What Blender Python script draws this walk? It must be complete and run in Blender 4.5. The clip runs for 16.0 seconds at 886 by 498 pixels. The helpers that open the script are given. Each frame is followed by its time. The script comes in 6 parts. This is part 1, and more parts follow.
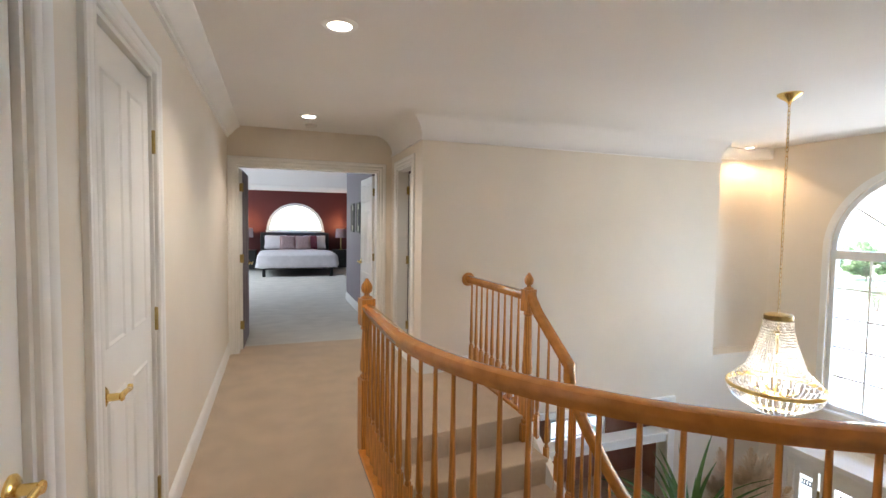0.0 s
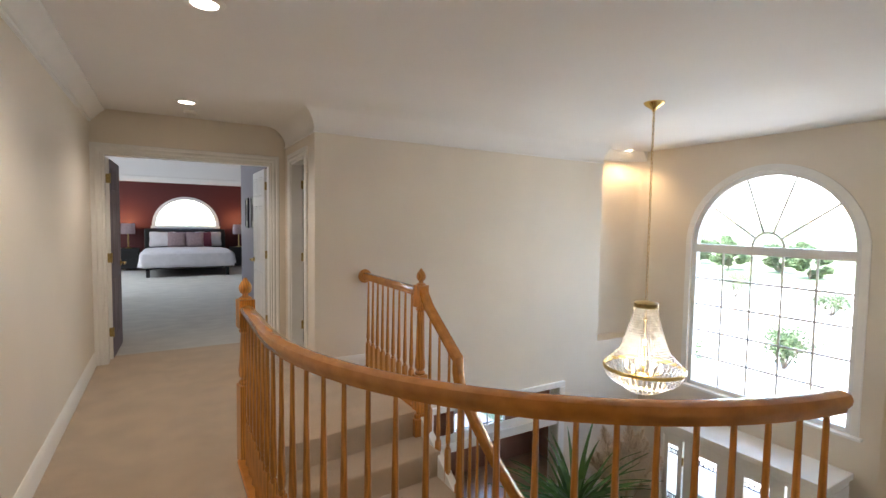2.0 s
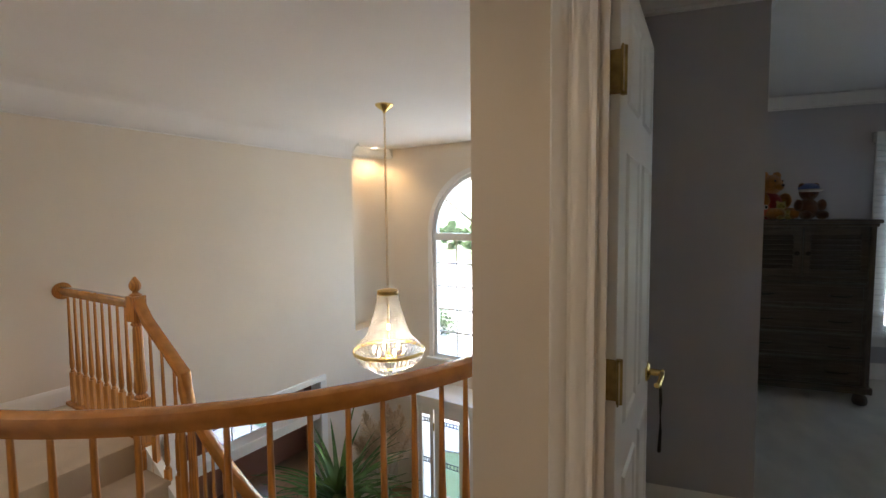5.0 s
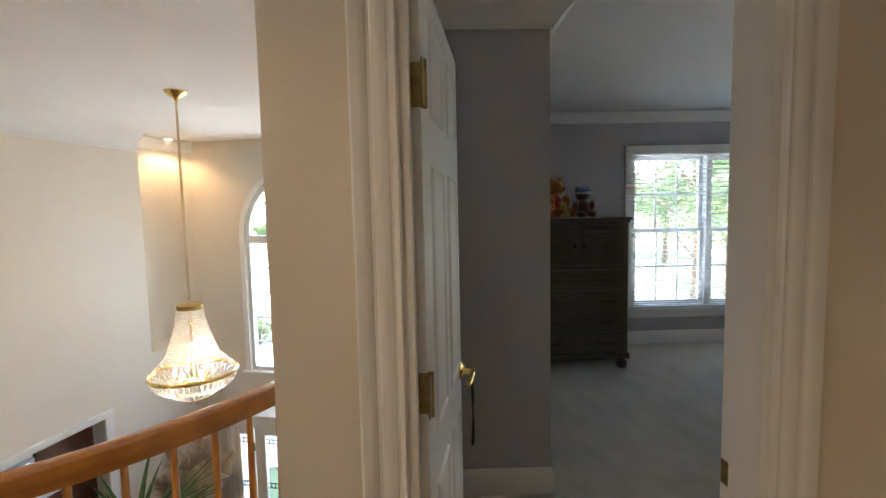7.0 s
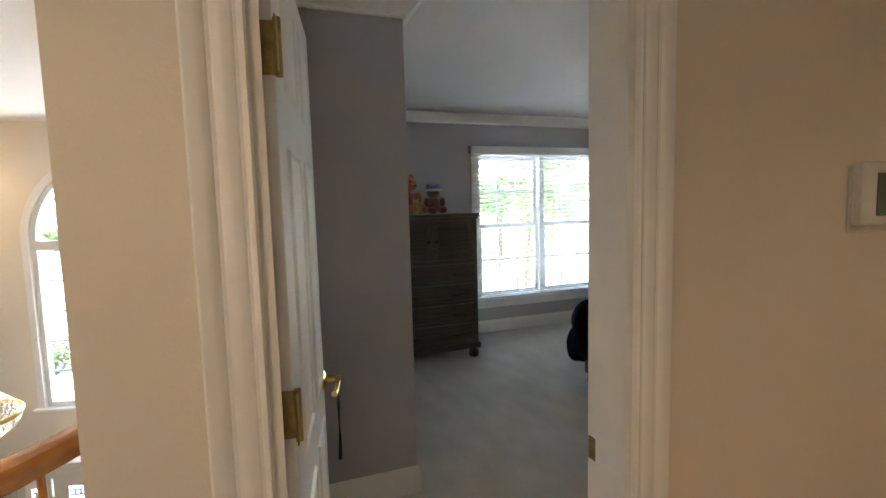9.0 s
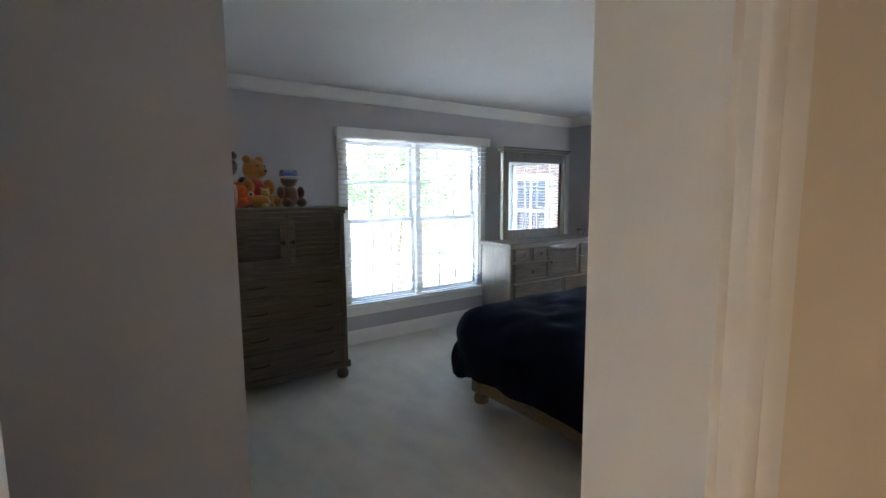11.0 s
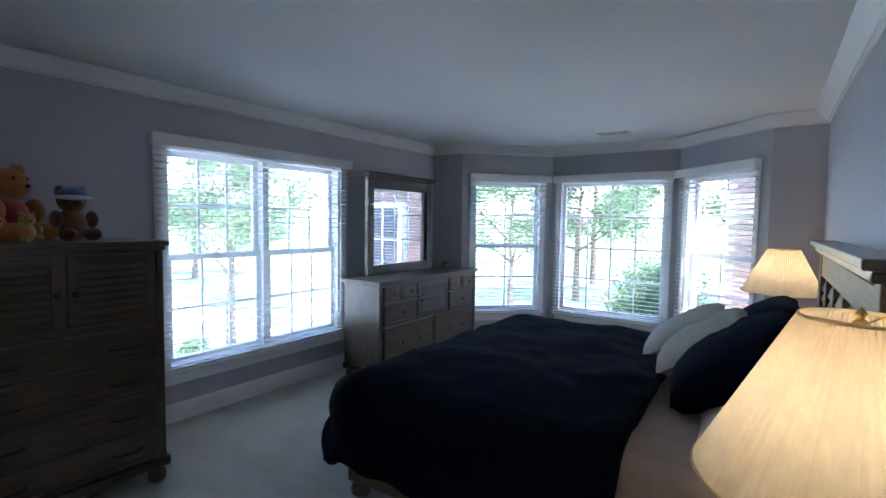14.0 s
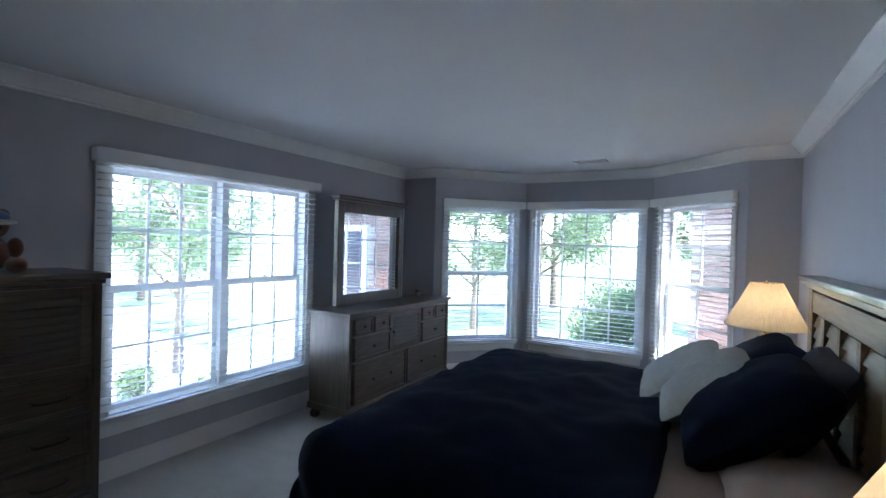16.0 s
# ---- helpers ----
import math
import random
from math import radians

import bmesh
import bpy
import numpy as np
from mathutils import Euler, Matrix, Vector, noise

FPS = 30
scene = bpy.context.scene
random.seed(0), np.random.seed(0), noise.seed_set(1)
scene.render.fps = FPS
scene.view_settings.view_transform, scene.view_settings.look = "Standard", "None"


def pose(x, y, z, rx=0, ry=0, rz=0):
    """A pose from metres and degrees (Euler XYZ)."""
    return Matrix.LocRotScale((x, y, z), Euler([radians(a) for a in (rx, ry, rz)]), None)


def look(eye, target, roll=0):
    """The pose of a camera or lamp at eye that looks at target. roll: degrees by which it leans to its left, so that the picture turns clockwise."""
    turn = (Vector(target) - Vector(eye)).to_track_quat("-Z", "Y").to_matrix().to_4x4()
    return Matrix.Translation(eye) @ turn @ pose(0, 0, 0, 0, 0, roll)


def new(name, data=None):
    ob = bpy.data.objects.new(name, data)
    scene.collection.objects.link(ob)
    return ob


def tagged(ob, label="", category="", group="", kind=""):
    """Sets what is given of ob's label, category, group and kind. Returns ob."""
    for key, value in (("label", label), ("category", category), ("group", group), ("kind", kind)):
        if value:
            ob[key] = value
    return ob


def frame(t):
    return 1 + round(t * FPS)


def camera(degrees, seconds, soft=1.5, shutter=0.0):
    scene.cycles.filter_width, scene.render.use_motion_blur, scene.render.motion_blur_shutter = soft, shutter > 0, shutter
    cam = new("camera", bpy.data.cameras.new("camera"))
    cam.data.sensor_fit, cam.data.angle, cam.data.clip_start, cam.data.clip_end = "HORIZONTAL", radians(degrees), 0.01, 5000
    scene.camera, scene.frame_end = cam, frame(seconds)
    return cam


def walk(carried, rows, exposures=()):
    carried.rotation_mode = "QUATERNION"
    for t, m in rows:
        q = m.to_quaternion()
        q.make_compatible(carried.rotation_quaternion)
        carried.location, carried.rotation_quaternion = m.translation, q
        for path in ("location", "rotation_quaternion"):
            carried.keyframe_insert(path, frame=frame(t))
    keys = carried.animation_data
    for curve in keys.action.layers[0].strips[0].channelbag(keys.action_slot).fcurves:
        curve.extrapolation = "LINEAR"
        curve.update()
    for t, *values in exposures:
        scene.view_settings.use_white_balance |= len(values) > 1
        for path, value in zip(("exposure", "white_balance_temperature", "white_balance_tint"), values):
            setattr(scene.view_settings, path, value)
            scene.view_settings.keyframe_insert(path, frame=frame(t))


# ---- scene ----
# camera and walk: seconds, eye x y z, heading, pitch, lean
cam = camera(86.8, 16.0)
ROWS = [
    (0.0, -0.032, 0.372, 1.420, -32.35, -2.93, 0.81),
    (0.5, 0.006, 0.353, 1.419, -34.15, -2.93, 0.83),
    (1.0, 0.037, 0.331, 1.425, -36.86, -3.08, 0.92),
    (1.5, 0.076, 0.327, 1.417, -39.99, -3.11, 0.96),
    (2.0, 0.110, 0.303, 1.424, -43.01, -3.29, 0.89),
    (2.5, 0.141, 0.265, 1.417, -46.44, -3.22, 0.61),
    (3.0, 0.157, 0.223, 1.425, -50.52, -3.34, 0.29),
    (3.5, 0.178, 0.193, 1.416, -54.98, -3.37, 0.03),
    (4.0, 0.199, 0.158, 1.418, -59.69, -3.53, -0.28),
    (4.5, 0.216, 0.106, 1.428, -64.77, -3.76, -0.50),
    (7.0, 0.303, 0.050, 1.478, -91.35, -4.73, -1.22),
    (7.5, 0.323, 0.050, 1.464, -95.94, -4.78, -1.53),
    (8.0, 0.340, 0.065, 1.461, -100.71, -4.92, -1.57),
    (8.5, 0.372, 0.074, 1.444, -105.19, -4.88, -1.70),
    (9.0, 0.413, 0.084, 1.458, -109.82, -5.26, -1.52),
    (9.5, 0.477, 0.040, 1.451, -113.88, -5.47, -1.70),
    (10.0, 0.660, -0.070, 1.470, -117.20, -6.22, -1.15),
    (12.5, 1.372, -0.314, 1.477, -138.43, -5.47, -0.19),
    (13.0, 1.452, -0.373, 1.502, -141.29, -4.97, 0.14),
    (13.5, 1.540, -0.420, 1.517, -143.40, -4.29, 0.49),
    (14.0, 1.653, -0.466, 1.518, -144.98, -3.45, 0.91),
    (14.5, 1.758, -0.515, 1.541, -146.37, -2.67, 1.19),
    (15.0, 1.793, -0.560, 1.561, -147.16, -1.75, 1.40),
    (15.5, 1.850, -0.590, 1.570, -148.41, -1.10, 1.50),
    (16.0, 1.902, -0.586, 1.569, -149.79, -0.71, 1.61),
]


def aimed(x, y, z, yaw, pitch, lean):
    a, p = radians(yaw), radians(pitch)
    d = Vector((-math.sin(a) * math.cos(p), math.cos(a) * math.cos(p), math.sin(p)))
    return look((x, y, z), Vector((x, y, z)) + d, lean)


EXPOSURES = [(0.0, 4.5, 6500, 10), (2.0, 4.2, 6600, 10), (4.0, 3.98, 6700, 10), (5.0, 3.95, 6800, 10), (7.0, 4.3, 6900, 10), (8.0, 4.45, 6950, 10), (9.5, 4.85, 7000, 10), (10.5, 4.9, 6800, 10), (12.5, 4.72, 5700, 12), (14.0, 4.23, 5600, 13), (16.0, 4.11, 5650, 13)]
walk(cam, [(t, aimed(*r)) for t, *r in ROWS], EXPOSURES)

# the hall and foyer stand turned against the bedroom wing
FOY = pose(-0.1106, 0.1246, 0, 0, 0, -12.716)
ONE = Matrix.Identity(4)

# ---- light ----
world = bpy.data.worlds.new("sky")
scene.world = world
world.use_nodes = True
wn = world.node_tree
sky = wn.nodes.new("ShaderNodeTexSky")
sky.sky_type, sky.sun_disc = "NISHITA", False
sky.sun_elevation, sky.sun_rotation = radians(55), radians(250)
wn.links.new(sky.outputs[0], wn.nodes["Background"].inputs[0])
wn.nodes["Background"].inputs[1].default_value = 0.15


def lamp(name, kind, m, watts, colour=(1, 1, 1), **more):
    data = bpy.data.lights.new(name, kind)
    data.energy, data.color = watts, colour
    for key, value in more.items():
        if key == "size":
            data.shape, data.size, data.size_y = "RECTANGLE", value[0], value[1]
        elif key == "radius":
            data.shadow_soft_size = value
        elif key == "angle":
            data.angle = radians(value)
        elif key == "cone":
            data.spot_size, data.spot_blend = radians(value), 0.6
    ob = new(name, data)
    ob.matrix_basis = m
    return ob


# high sun from behind the house, so that no beam falls into the rooms
lamp("sun", "SUN", look((0, 0, 20), (8.5, -3, 0)), 2.0, (1.0, 0.95, 0.88), angle=0.6)
# area lamps added just under the sills for daylight thrown up by sunlit ground
lamp("ground_light_bedroom", "AREA", look((5.66, -2.88, -0.05), (3.3, -2.88, 2.44)), 3.5, (0.80, 0.90, 1.0), size=(1.8, 0.6))
lamp("ground_light_bay", "AREA", look((3.22, -6.72, -0.05), (3.22, -4.4, 2.44)), 2.2, (0.80, 0.90, 1.0), size=(1.5, 0.6))
lamp("ground_light_foyer", "AREA", FOY @ look((6.45, 2.92, -1.0), (3.4, 2.92, 2.44)), 2.9, (0.84, 0.92, 1.0), size=(1.6, 0.5))
# unseen area lamp added at the windowless west wall to brighten the main bedroom
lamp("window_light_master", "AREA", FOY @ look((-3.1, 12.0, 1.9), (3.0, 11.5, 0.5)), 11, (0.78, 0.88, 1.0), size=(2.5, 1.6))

# ---- materials ----
def material(name, colour, rough=0.5, metal=0.0, scale=20.0, vary=0.08, bump=0.0, bump_scale=80.0, stretch=(1, 1, 1), wave=0.0, emit=0.0, coat=0.0, sheen=0.0, clear=0.0, per_object=0.0, through_light=0.0, spec=0.5):
    m = bpy.data.materials.new(name)
    m.use_nodes = True
    n, l = m.node_tree.nodes, m.node_tree.links
    b = n["Principled BSDF"]
    b.inputs["Roughness"].default_value, b.inputs["Metallic"].default_value = rough, metal
    b.inputs["Coat Weight"].default_value, b.inputs["Sheen Weight"].default_value = coat, sheen
    b.inputs["Transmission Weight"].default_value = clear
    b.inputs["Specular IOR Level"].default_value = spec
    co = n.new("ShaderNodeTexCoord")
    mp = n.new("ShaderNodeMapping")
    mp.inputs["Scale"].default_value = stretch
    l.new(co.outputs["Object"], mp.inputs[0])
    big = n.new("ShaderNodeTexNoise")
    big.inputs["Scale"].default_value, big.inputs["Detail"].default_value = scale, 5
    l.new(mp.outputs[0], big.inputs["Vector"])
    fac = big.outputs["Fac"]
    if wave:
        wv = n.new("ShaderNodeTexWave")
        wv.inputs["Scale"].default_value, wv.inputs["Distortion"].default_value = wave, 6
        wv.inputs["Detail"].default_value, wv.inputs["Detail Scale"].default_value = 3, 1.2
        l.new(mp.outputs[0], wv.inputs["Vector"])
        mx = n.new("ShaderNodeMix")
        mx.inputs[0].default_value = 0.5
        l.new(fac, mx.inputs[2]), l.new(wv.outputs["Fac"], mx.inputs[3])
        fac = mx.outputs[0]
    ramp = n.new("ShaderNodeValToRGB")
    lo = [max(0, c * (1 - vary)) for c in colour]
    hi = [min(1, c * (1 + vary)) for c in colour]
    ramp.color_ramp.elements[0].position, ramp.color_ramp.elements[1].position = 0.3, 0.7
    ramp.color_ramp.elements[0].color, ramp.color_ramp.elements[1].color = (*lo, 1), (*hi, 1)
    l.new(fac, ramp.inputs[0])
    out = ramp.outputs[0]
    if per_object:
        inf = n.new("ShaderNodeObjectInfo")
        hs = n.new("ShaderNodeHueSaturation")
        mr = n.new("ShaderNodeMapRange")
        mr.inputs["To Min"].default_value, mr.inputs["To Max"].default_value = 1 - per_object, 1 + per_object
        l.new(inf.outputs["Random"], mr.inputs[0]), l.new(mr.outputs[0], hs.inputs["Value"])
        l.new(out, hs.inputs["Color"])
        out = hs.outputs[0]
    l.new(out, b.inputs["Base Color"])
    if bump:
        fine = n.new("ShaderNodeTexNoise")
        fine.inputs["Scale"].default_value, fine.inputs["Detail"].default_value = bump_scale, 4
        l.new(mp.outputs[0], fine.inputs["Vector"])
        bp = n.new("ShaderNodeBump")
        bp.inputs["Strength"].default_value, bp.inputs["Distance"].default_value = bump, 0.01
        l.new(fine.outputs["Fac"], bp.inputs["Height"])
        l.new(bp.outputs[0], b.inputs["Normal"])
    if emit:
        b.inputs["Emission Color"].default_value = (*colour, 1)
        b.inputs["Emission Strength"].default_value = emit
    if through_light:
        tr = n.new("ShaderNodeBsdfTranslucent")
        l.new(out, tr.inputs["Color"])
        mx = n.new("ShaderNodeMixShader")
        mx.inputs[0].default_value = through_light
        l.new(b.outputs[0], mx.inputs[1]), l.new(tr.outputs[0], mx.inputs[2])
        l.new(mx.outputs[0], n["Material Output"].inputs[0])
    return m


CREAM = material("cream_wall_paint", (0.79, 0.725, 0.63), 0.6, scale=1.5, vary=0.03, bump=0.08, bump_scale=160)
CEIL = material("ceiling_paint", (0.84, 0.825, 0.81), 0.8, scale=1.2, vary=0.02, bump=0.08, bump_scale=120)
TRIM = material("white_trim_paint", (0.86, 0.855, 0.83), 0.35, scale=6, vary=0.02, bump=0.04, bump_scale=60)
GREY = material("grey_wall_paint", (0.50, 0.495, 0.52), 0.6, scale=1.5, vary=0.03, bump=0.08, bump_scale=160)
BROWN_RED = material("brown_red_wall_paint", (0.26, 0.105, 0.055), 0.6, scale=2, vary=0.06, bump=0.08, bump_scale=160)
RED = material("dark_red_wall_paint", (0.10, 0.018, 0.016), 0.6, scale=2, vary=0.06, bump=0.08, bump_scale=160)
PLUM = material("plum_grey_wall_paint", (0.20, 0.17, 0.20), 0.6, scale=2, vary=0.04, bump=0.08, bump_scale=160)
CARPET = material("beige_carpet", (0.62, 0.475, 0.33), 0.95, scale=4.5, vary=0.09, bump=0.9, bump_scale=420, sheen=0.3)
CARPET_B = material("pale_grey_carpet", (0.70, 0.68, 0.62), 0.95, scale=3.5, vary=0.10, bump=0.9, bump_scale=420, stretch=(1, 1.7, 1), sheen=0.3)
OAK = material("golden_oak", (0.50, 0.205, 0.038), 0.28, scale=14, vary=0.22, bump=0.08, bump_scale=40, stretch=(4, 4, 0.7), wave=6, coat=0.4)
OAK_RAIL = material("golden_oak_rail", (0.48, 0.19, 0.035), 0.26, scale=14, vary=0.18, bump=0.06, bump_scale=60, coat=0.5)
BRASS = material("polished_brass", (0.80, 0.58, 0.22), 0.22, metal=1.0, scale=30, vary=0.08)
OLD_BRASS = material("aged_brass", (0.42, 0.31, 0.13), 0.38, metal=1.0, scale=40, vary=0.25)
IRON = material("dark_bronze", (0.05, 0.042, 0.035), 0.4, metal=0.8, scale=40, vary=0.2)
GREYWOOD = material("weathered_grey_brown_wood", (0.088, 0.068, 0.046), 0.30, coat=0.35, scale=10, vary=0.35, bump=0.12, bump_scale=60, stretch=(4, 4, 0.5))
GREYWOOD_H = material("weathered_grey_brown_wood_flat", (0.088, 0.068, 0.046), 0.30, coat=0.35, scale=10, vary=0.35, bump=0.12, bump_scale=60, stretch=(0.5, 4, 6))
BEDWOOD = material("warm_bed_wood", (0.21, 0.14, 0.075), 0.4, scale=9, vary=0.28, bump=0.12, bump_scale=60, stretch=(4, 0.5, 6))
TABLEWOOD = material("light_nightstand_wood", (0.42, 0.22, 0.09), 0.35, scale=9, vary=0.2, bump=0.06, bump_scale=60, stretch=(4, 0.6, 6))
NAVY = material("navy_duvet_cotton", (0.0035, 0.0055, 0.018), 0.95, spec=0.1, scale=60, vary=0.2, bump=0.2, bump_scale=300)
PALE = material("pale_green_grey_cotton", (0.42, 0.41, 0.36), 0.9, spec=0.2, scale=30, vary=0.06, bump=0.25, bump_scale=300)
PEACH = material("cream_bed_skirt_linen", (0.50, 0.39, 0.32), 0.9, scale=12, vary=0.08, bump=0.3, bump_scale=200)
GREYCLOTH = material("charcoal_cotton", (0.10, 0.09, 0.10), 0.9, spec=0.2, scale=20, vary=0.1, bump=0.25, bump_scale=300)
WHITECLOTH = material("white_bedding", (0.66, 0.64, 0.66), 0.85, scale=9, vary=0.06, bump=0.25, bump_scale=120)
MAROON = material("maroon_cushion", (0.16, 0.04, 0.07), 0.85, scale=30, vary=0.15, bump=0.25, bump_scale=200)
MAUVE = material("mauve_cushion", (0.30, 0.22, 0.23), 0.85, scale=30, vary=0.15, bump=0.25, bump_scale=200)
BLACK = material("black_paint", (0.012, 0.012, 0.012), 0.4, scale=20, vary=0.2)
SHADE = material("pleated_cream_shade", (0.84, 0.72, 0.50), 0.9, scale=30, vary=0.05, emit=0.0, through_light=0.5)
CERAMIC = material("black_glazed_ceramic", (0.010, 0.012, 0.014), 0.08, scale=12, vary=0.4, coat=0.8)
BLIND = material("white_blind_slat", (0.82, 0.83, 0.82), 0.5, scale=20, vary=0.02, through_light=0.25)
VINYL = material("white_window_paint", (0.80, 0.81, 0.81), 0.35, scale=10, vary=0.02)
GLASS = material("window_glass", (1, 1, 1), 0.02, scale=2, vary=0.0, clear=1.0)
CRYSTAL = material("cut_crystal", (1.0, 0.98, 0.95), 0.05, scale=2, vary=0.0, clear=0.85)
MIRROR = material("mirror_silver", (0.86, 0.88, 0.88), 0.01, metal=1.0, scale=2, vary=0.0)
BULB = material("glowing_bulb", (1.0, 0.82, 0.58), 0.5, scale=2, vary=0.0, emit=1.9)
LED = material("downlight_lens", (1.0, 0.93, 0.82), 0.5, scale=2, vary=0.0, emit=0.9)
GREEN = material("spiky_leaf", (0.07, 0.16, 0.035), 0.45, scale=12, vary=0.35, stretch=(1, 1, 0.3), through_light=0.25)
PAMPAS = material("dry_pampas", (0.60, 0.46, 0.31), 0.95, scale=40, vary=0.2, through_light=0.2)
LEAF = material("tree_foliage", (0.10, 0.15, 0.07), 0.6, scale=3, vary=0.4, per_object=0.2, through_light=0.5)
BARK = material("tree_bark", (0.11, 0.085, 0.06), 0.9, scale=9, vary=0.35, bump=0.6, bump_scale=20, stretch=(1, 1, 0.3))
GRASS = material("lawn", (0.11, 0.14, 0.065), 0.95, scale=1.4, vary=0.35, bump=0.9, bump_scale=60)
DRIVE = material("pale_concrete", (0.40, 0.39, 0.37), 0.9, scale=1.1, vary=0.12, bump=0.3, bump_scale=30)
BRICK = material("red_brick", (0.20, 0.11, 0.085), 0.85, scale=30, vary=0.3, bump=0.4, bump_scale=60, per_object=0.22)
MORTAR = material("mortar", (0.42, 0.39, 0.35), 0.95, scale=30, vary=0.15, bump=0.4, bump_scale=90)
ROOF = material("roof_shingle", (0.09, 0.085, 0.08), 0.9, scale=12, vary=0.35, bump=0.4, bump_scale=40)
PLASTIC = material("white_plastic", (0.72, 0.71, 0.67), 0.4, scale=20, vary=0.02)
LCD = material("grey_green_display", (0.10, 0.125, 0.095), 0.25, scale=8, vary=0.06)
TILE = material("foyer_hardwood", (0.26, 0.13, 0.055), 0.3, scale=6, vary=0.25, stretch=(1, 8, 1))


# ---- mesh helpers ----
def mesh_of(name, bm, mat, smooth=False):
    me = bpy.data.meshes.new(name)
    bmesh.ops.recalc_face_normals(bm, faces=bm.faces)
    bm.to_mesh(me)
    bm.free()
    me.materials.append(mat)
    if smooth:
        for p in me.polygons:
            p.use_smooth = True
        try:
            me.set_sharp_from_angle(angle=radians(38))
        except Exception:
            pass
    return me


def part(name, bm, mat, parent=None, label="", m=None, smooth=False):
    ob = new(name, mesh_of(name, bm, mat, smooth))
    if parent is not None:
        ob.parent = parent
    if m is not None:
        ob.matrix_basis = m
    if label:
        ob["label"] = label
    return ob


def thing(name, m, label, category, group="", kind=""):
    ob = new(name)
    ob.empty_display_size = 0.1
    ob.matrix_basis = m
    return tagged(ob, label, category, group, kind)


def struct(name, bm, mat, m=ONE, label="", category="", smooth=False):
    ob = part(name, bm, mat, None, "", m, smooth)
    return tagged(ob, label, category, "", "structure")


def box(bm, a, b, bevel=0.0, m=None):
    (x0, y0, z0), (x1, y1, z1) = a, b
    v = [bm.verts.new(p) for p in ((x0, y0, z0), (x1, y0, z0), (x1, y1, z0), (x0, y1, z0), (x0, y0, z1), (x1, y0, z1), (x1, y1, z1), (x0, y1, z1))]
    f = [bm.faces.new([v[i] for i in q]) for q in ((0, 3, 2, 1), (4, 5, 6, 7), (0, 1, 5, 4), (1, 2, 6, 5), (2, 3, 7, 6), (3, 0, 4, 7))]
    if bevel:
        e = {x for q in f for x in q.edges}
        r = bmesh.ops.bevel(bm, geom=list(e), offset=bevel, segments=2, affect="EDGES", profile=0.5)
        v = list({x for q in r["faces"] for x in q.verts} | {x for x in v if x.is_valid})
    if m is not None:
        bmesh.ops.transform(bm, matrix=m, verts=[x for x in v if x.is_valid])
    return v


def boxes(*items, bevel=0.0):
    bm = bmesh.new()
    for a, b in items:
        box(bm, a, b, bevel)
    return bm


def lathe(bm, profile, seg=24, at=(0, 0, 0), m=None, caps=True):
    rings = []
    for r, z in profile:
        rings.append([bm.verts.new((at[0] + r * math.cos(k * math.tau / seg), at[1] + r * math.sin(k * math.tau / seg), at[2] + z)) for k in range(seg)])
    for a, b in zip(rings, rings[1:]):
        for k in range(seg):
            bm.faces.new((a[k], a[(k + 1) % seg], b[(k + 1) % seg], b[k]))
    if caps:
        bm.faces.new(rings[0][::-1]), bm.faces.new(rings[-1])
    if m is not None:
        bmesh.ops.transform(bm, matrix=m, verts=[v for r in rings for v in r])
    return rings


def turned(profile, seg=24, at=(0, 0, 0), m=None):
    bm = bmesh.new()
    lathe(bm, profile, seg, at, m)
    return bm


def sweep(bm, path, profile, up=Vector((0, 0, 1)), closed_profile=True, caps=True):
    """A profile (sideways, up) carried along a path of points, mitred."""
    path = [Vector(p) for p in path]
    rings = []
    for i, p in enumerate(path):
        a = (p - path[i - 1]).normalized() if i else None
        b = (path[i + 1] - p).normalized() if i < len(path) - 1 else None
        d = ((a or b) + (b or a)).normalized()
        side = d.cross(up).normalized()
        nrm = side.cross(d).normalized()
        k = 1 / max(0.4, d.dot(a or b))
        flat_up = up if abs(d.dot(up)) < 0.05 else nrm
        rings.append([bm.verts.new(p + side * s * k + flat_up * u) for s, u in profile])
    n = len(profile)
    for r0, r1 in zip(rings, rings[1:]):
        for j in range(n if closed_profile else n - 1):
            bm.faces.new((r0[j], r0[(j + 1) % n], r1[(j + 1) % n], r1[j]))
    if caps and closed_profile:
        bm.faces.new(rings[0]), bm.faces.new(rings[-1][::-1])


def tube(bm, path, r, seg=8):
    sweep(bm, path, [(r * math.cos(k * math.tau / seg), r * math.sin(k * math.tau / seg)) for k in range(seg)])


def wall_with(length, z0, z1, thick, holes=()):
    """A wall along +x from 0, its face at y = 0 and its back at y = thick; holes (a, b, low, high)."""
    bm = bmesh.new()
    cuts = sorted({0.0, length, *[h[0] for h in holes], *[h[1] for h in holes]})
    for a, b in zip(cuts, cuts[1:]):
        mid = (a + b) / 2
        spans, low = [], z0
        for h in sorted((h for h in holes if h[0] < mid < h[1]), key=lambda q: q[2]):
            if h[2] > low:
                spans.append((low, h[2]))
            low = max(low, h[3])
        if low < z1:
            spans.append((low, z1))
        for s, e in spans:
            box(bm, (a, 0, s), (b, thick, e))
    bmesh.ops.remove_doubles(bm, verts=bm.verts, dist=0.0005)
    return bm


def line(x0, y0, x1, y1, base=ONE):
    """The pose that lays local +x along a line of the plan; the wall's back lies to its left."""
    return base @ pose(x0, y0, 0, 0, 0, math.degrees(math.atan2(y1 - y0, x1 - x0)))


def run(x0, y0, x1, y1):
    return math.hypot(x1 - x0, y1 - y0)


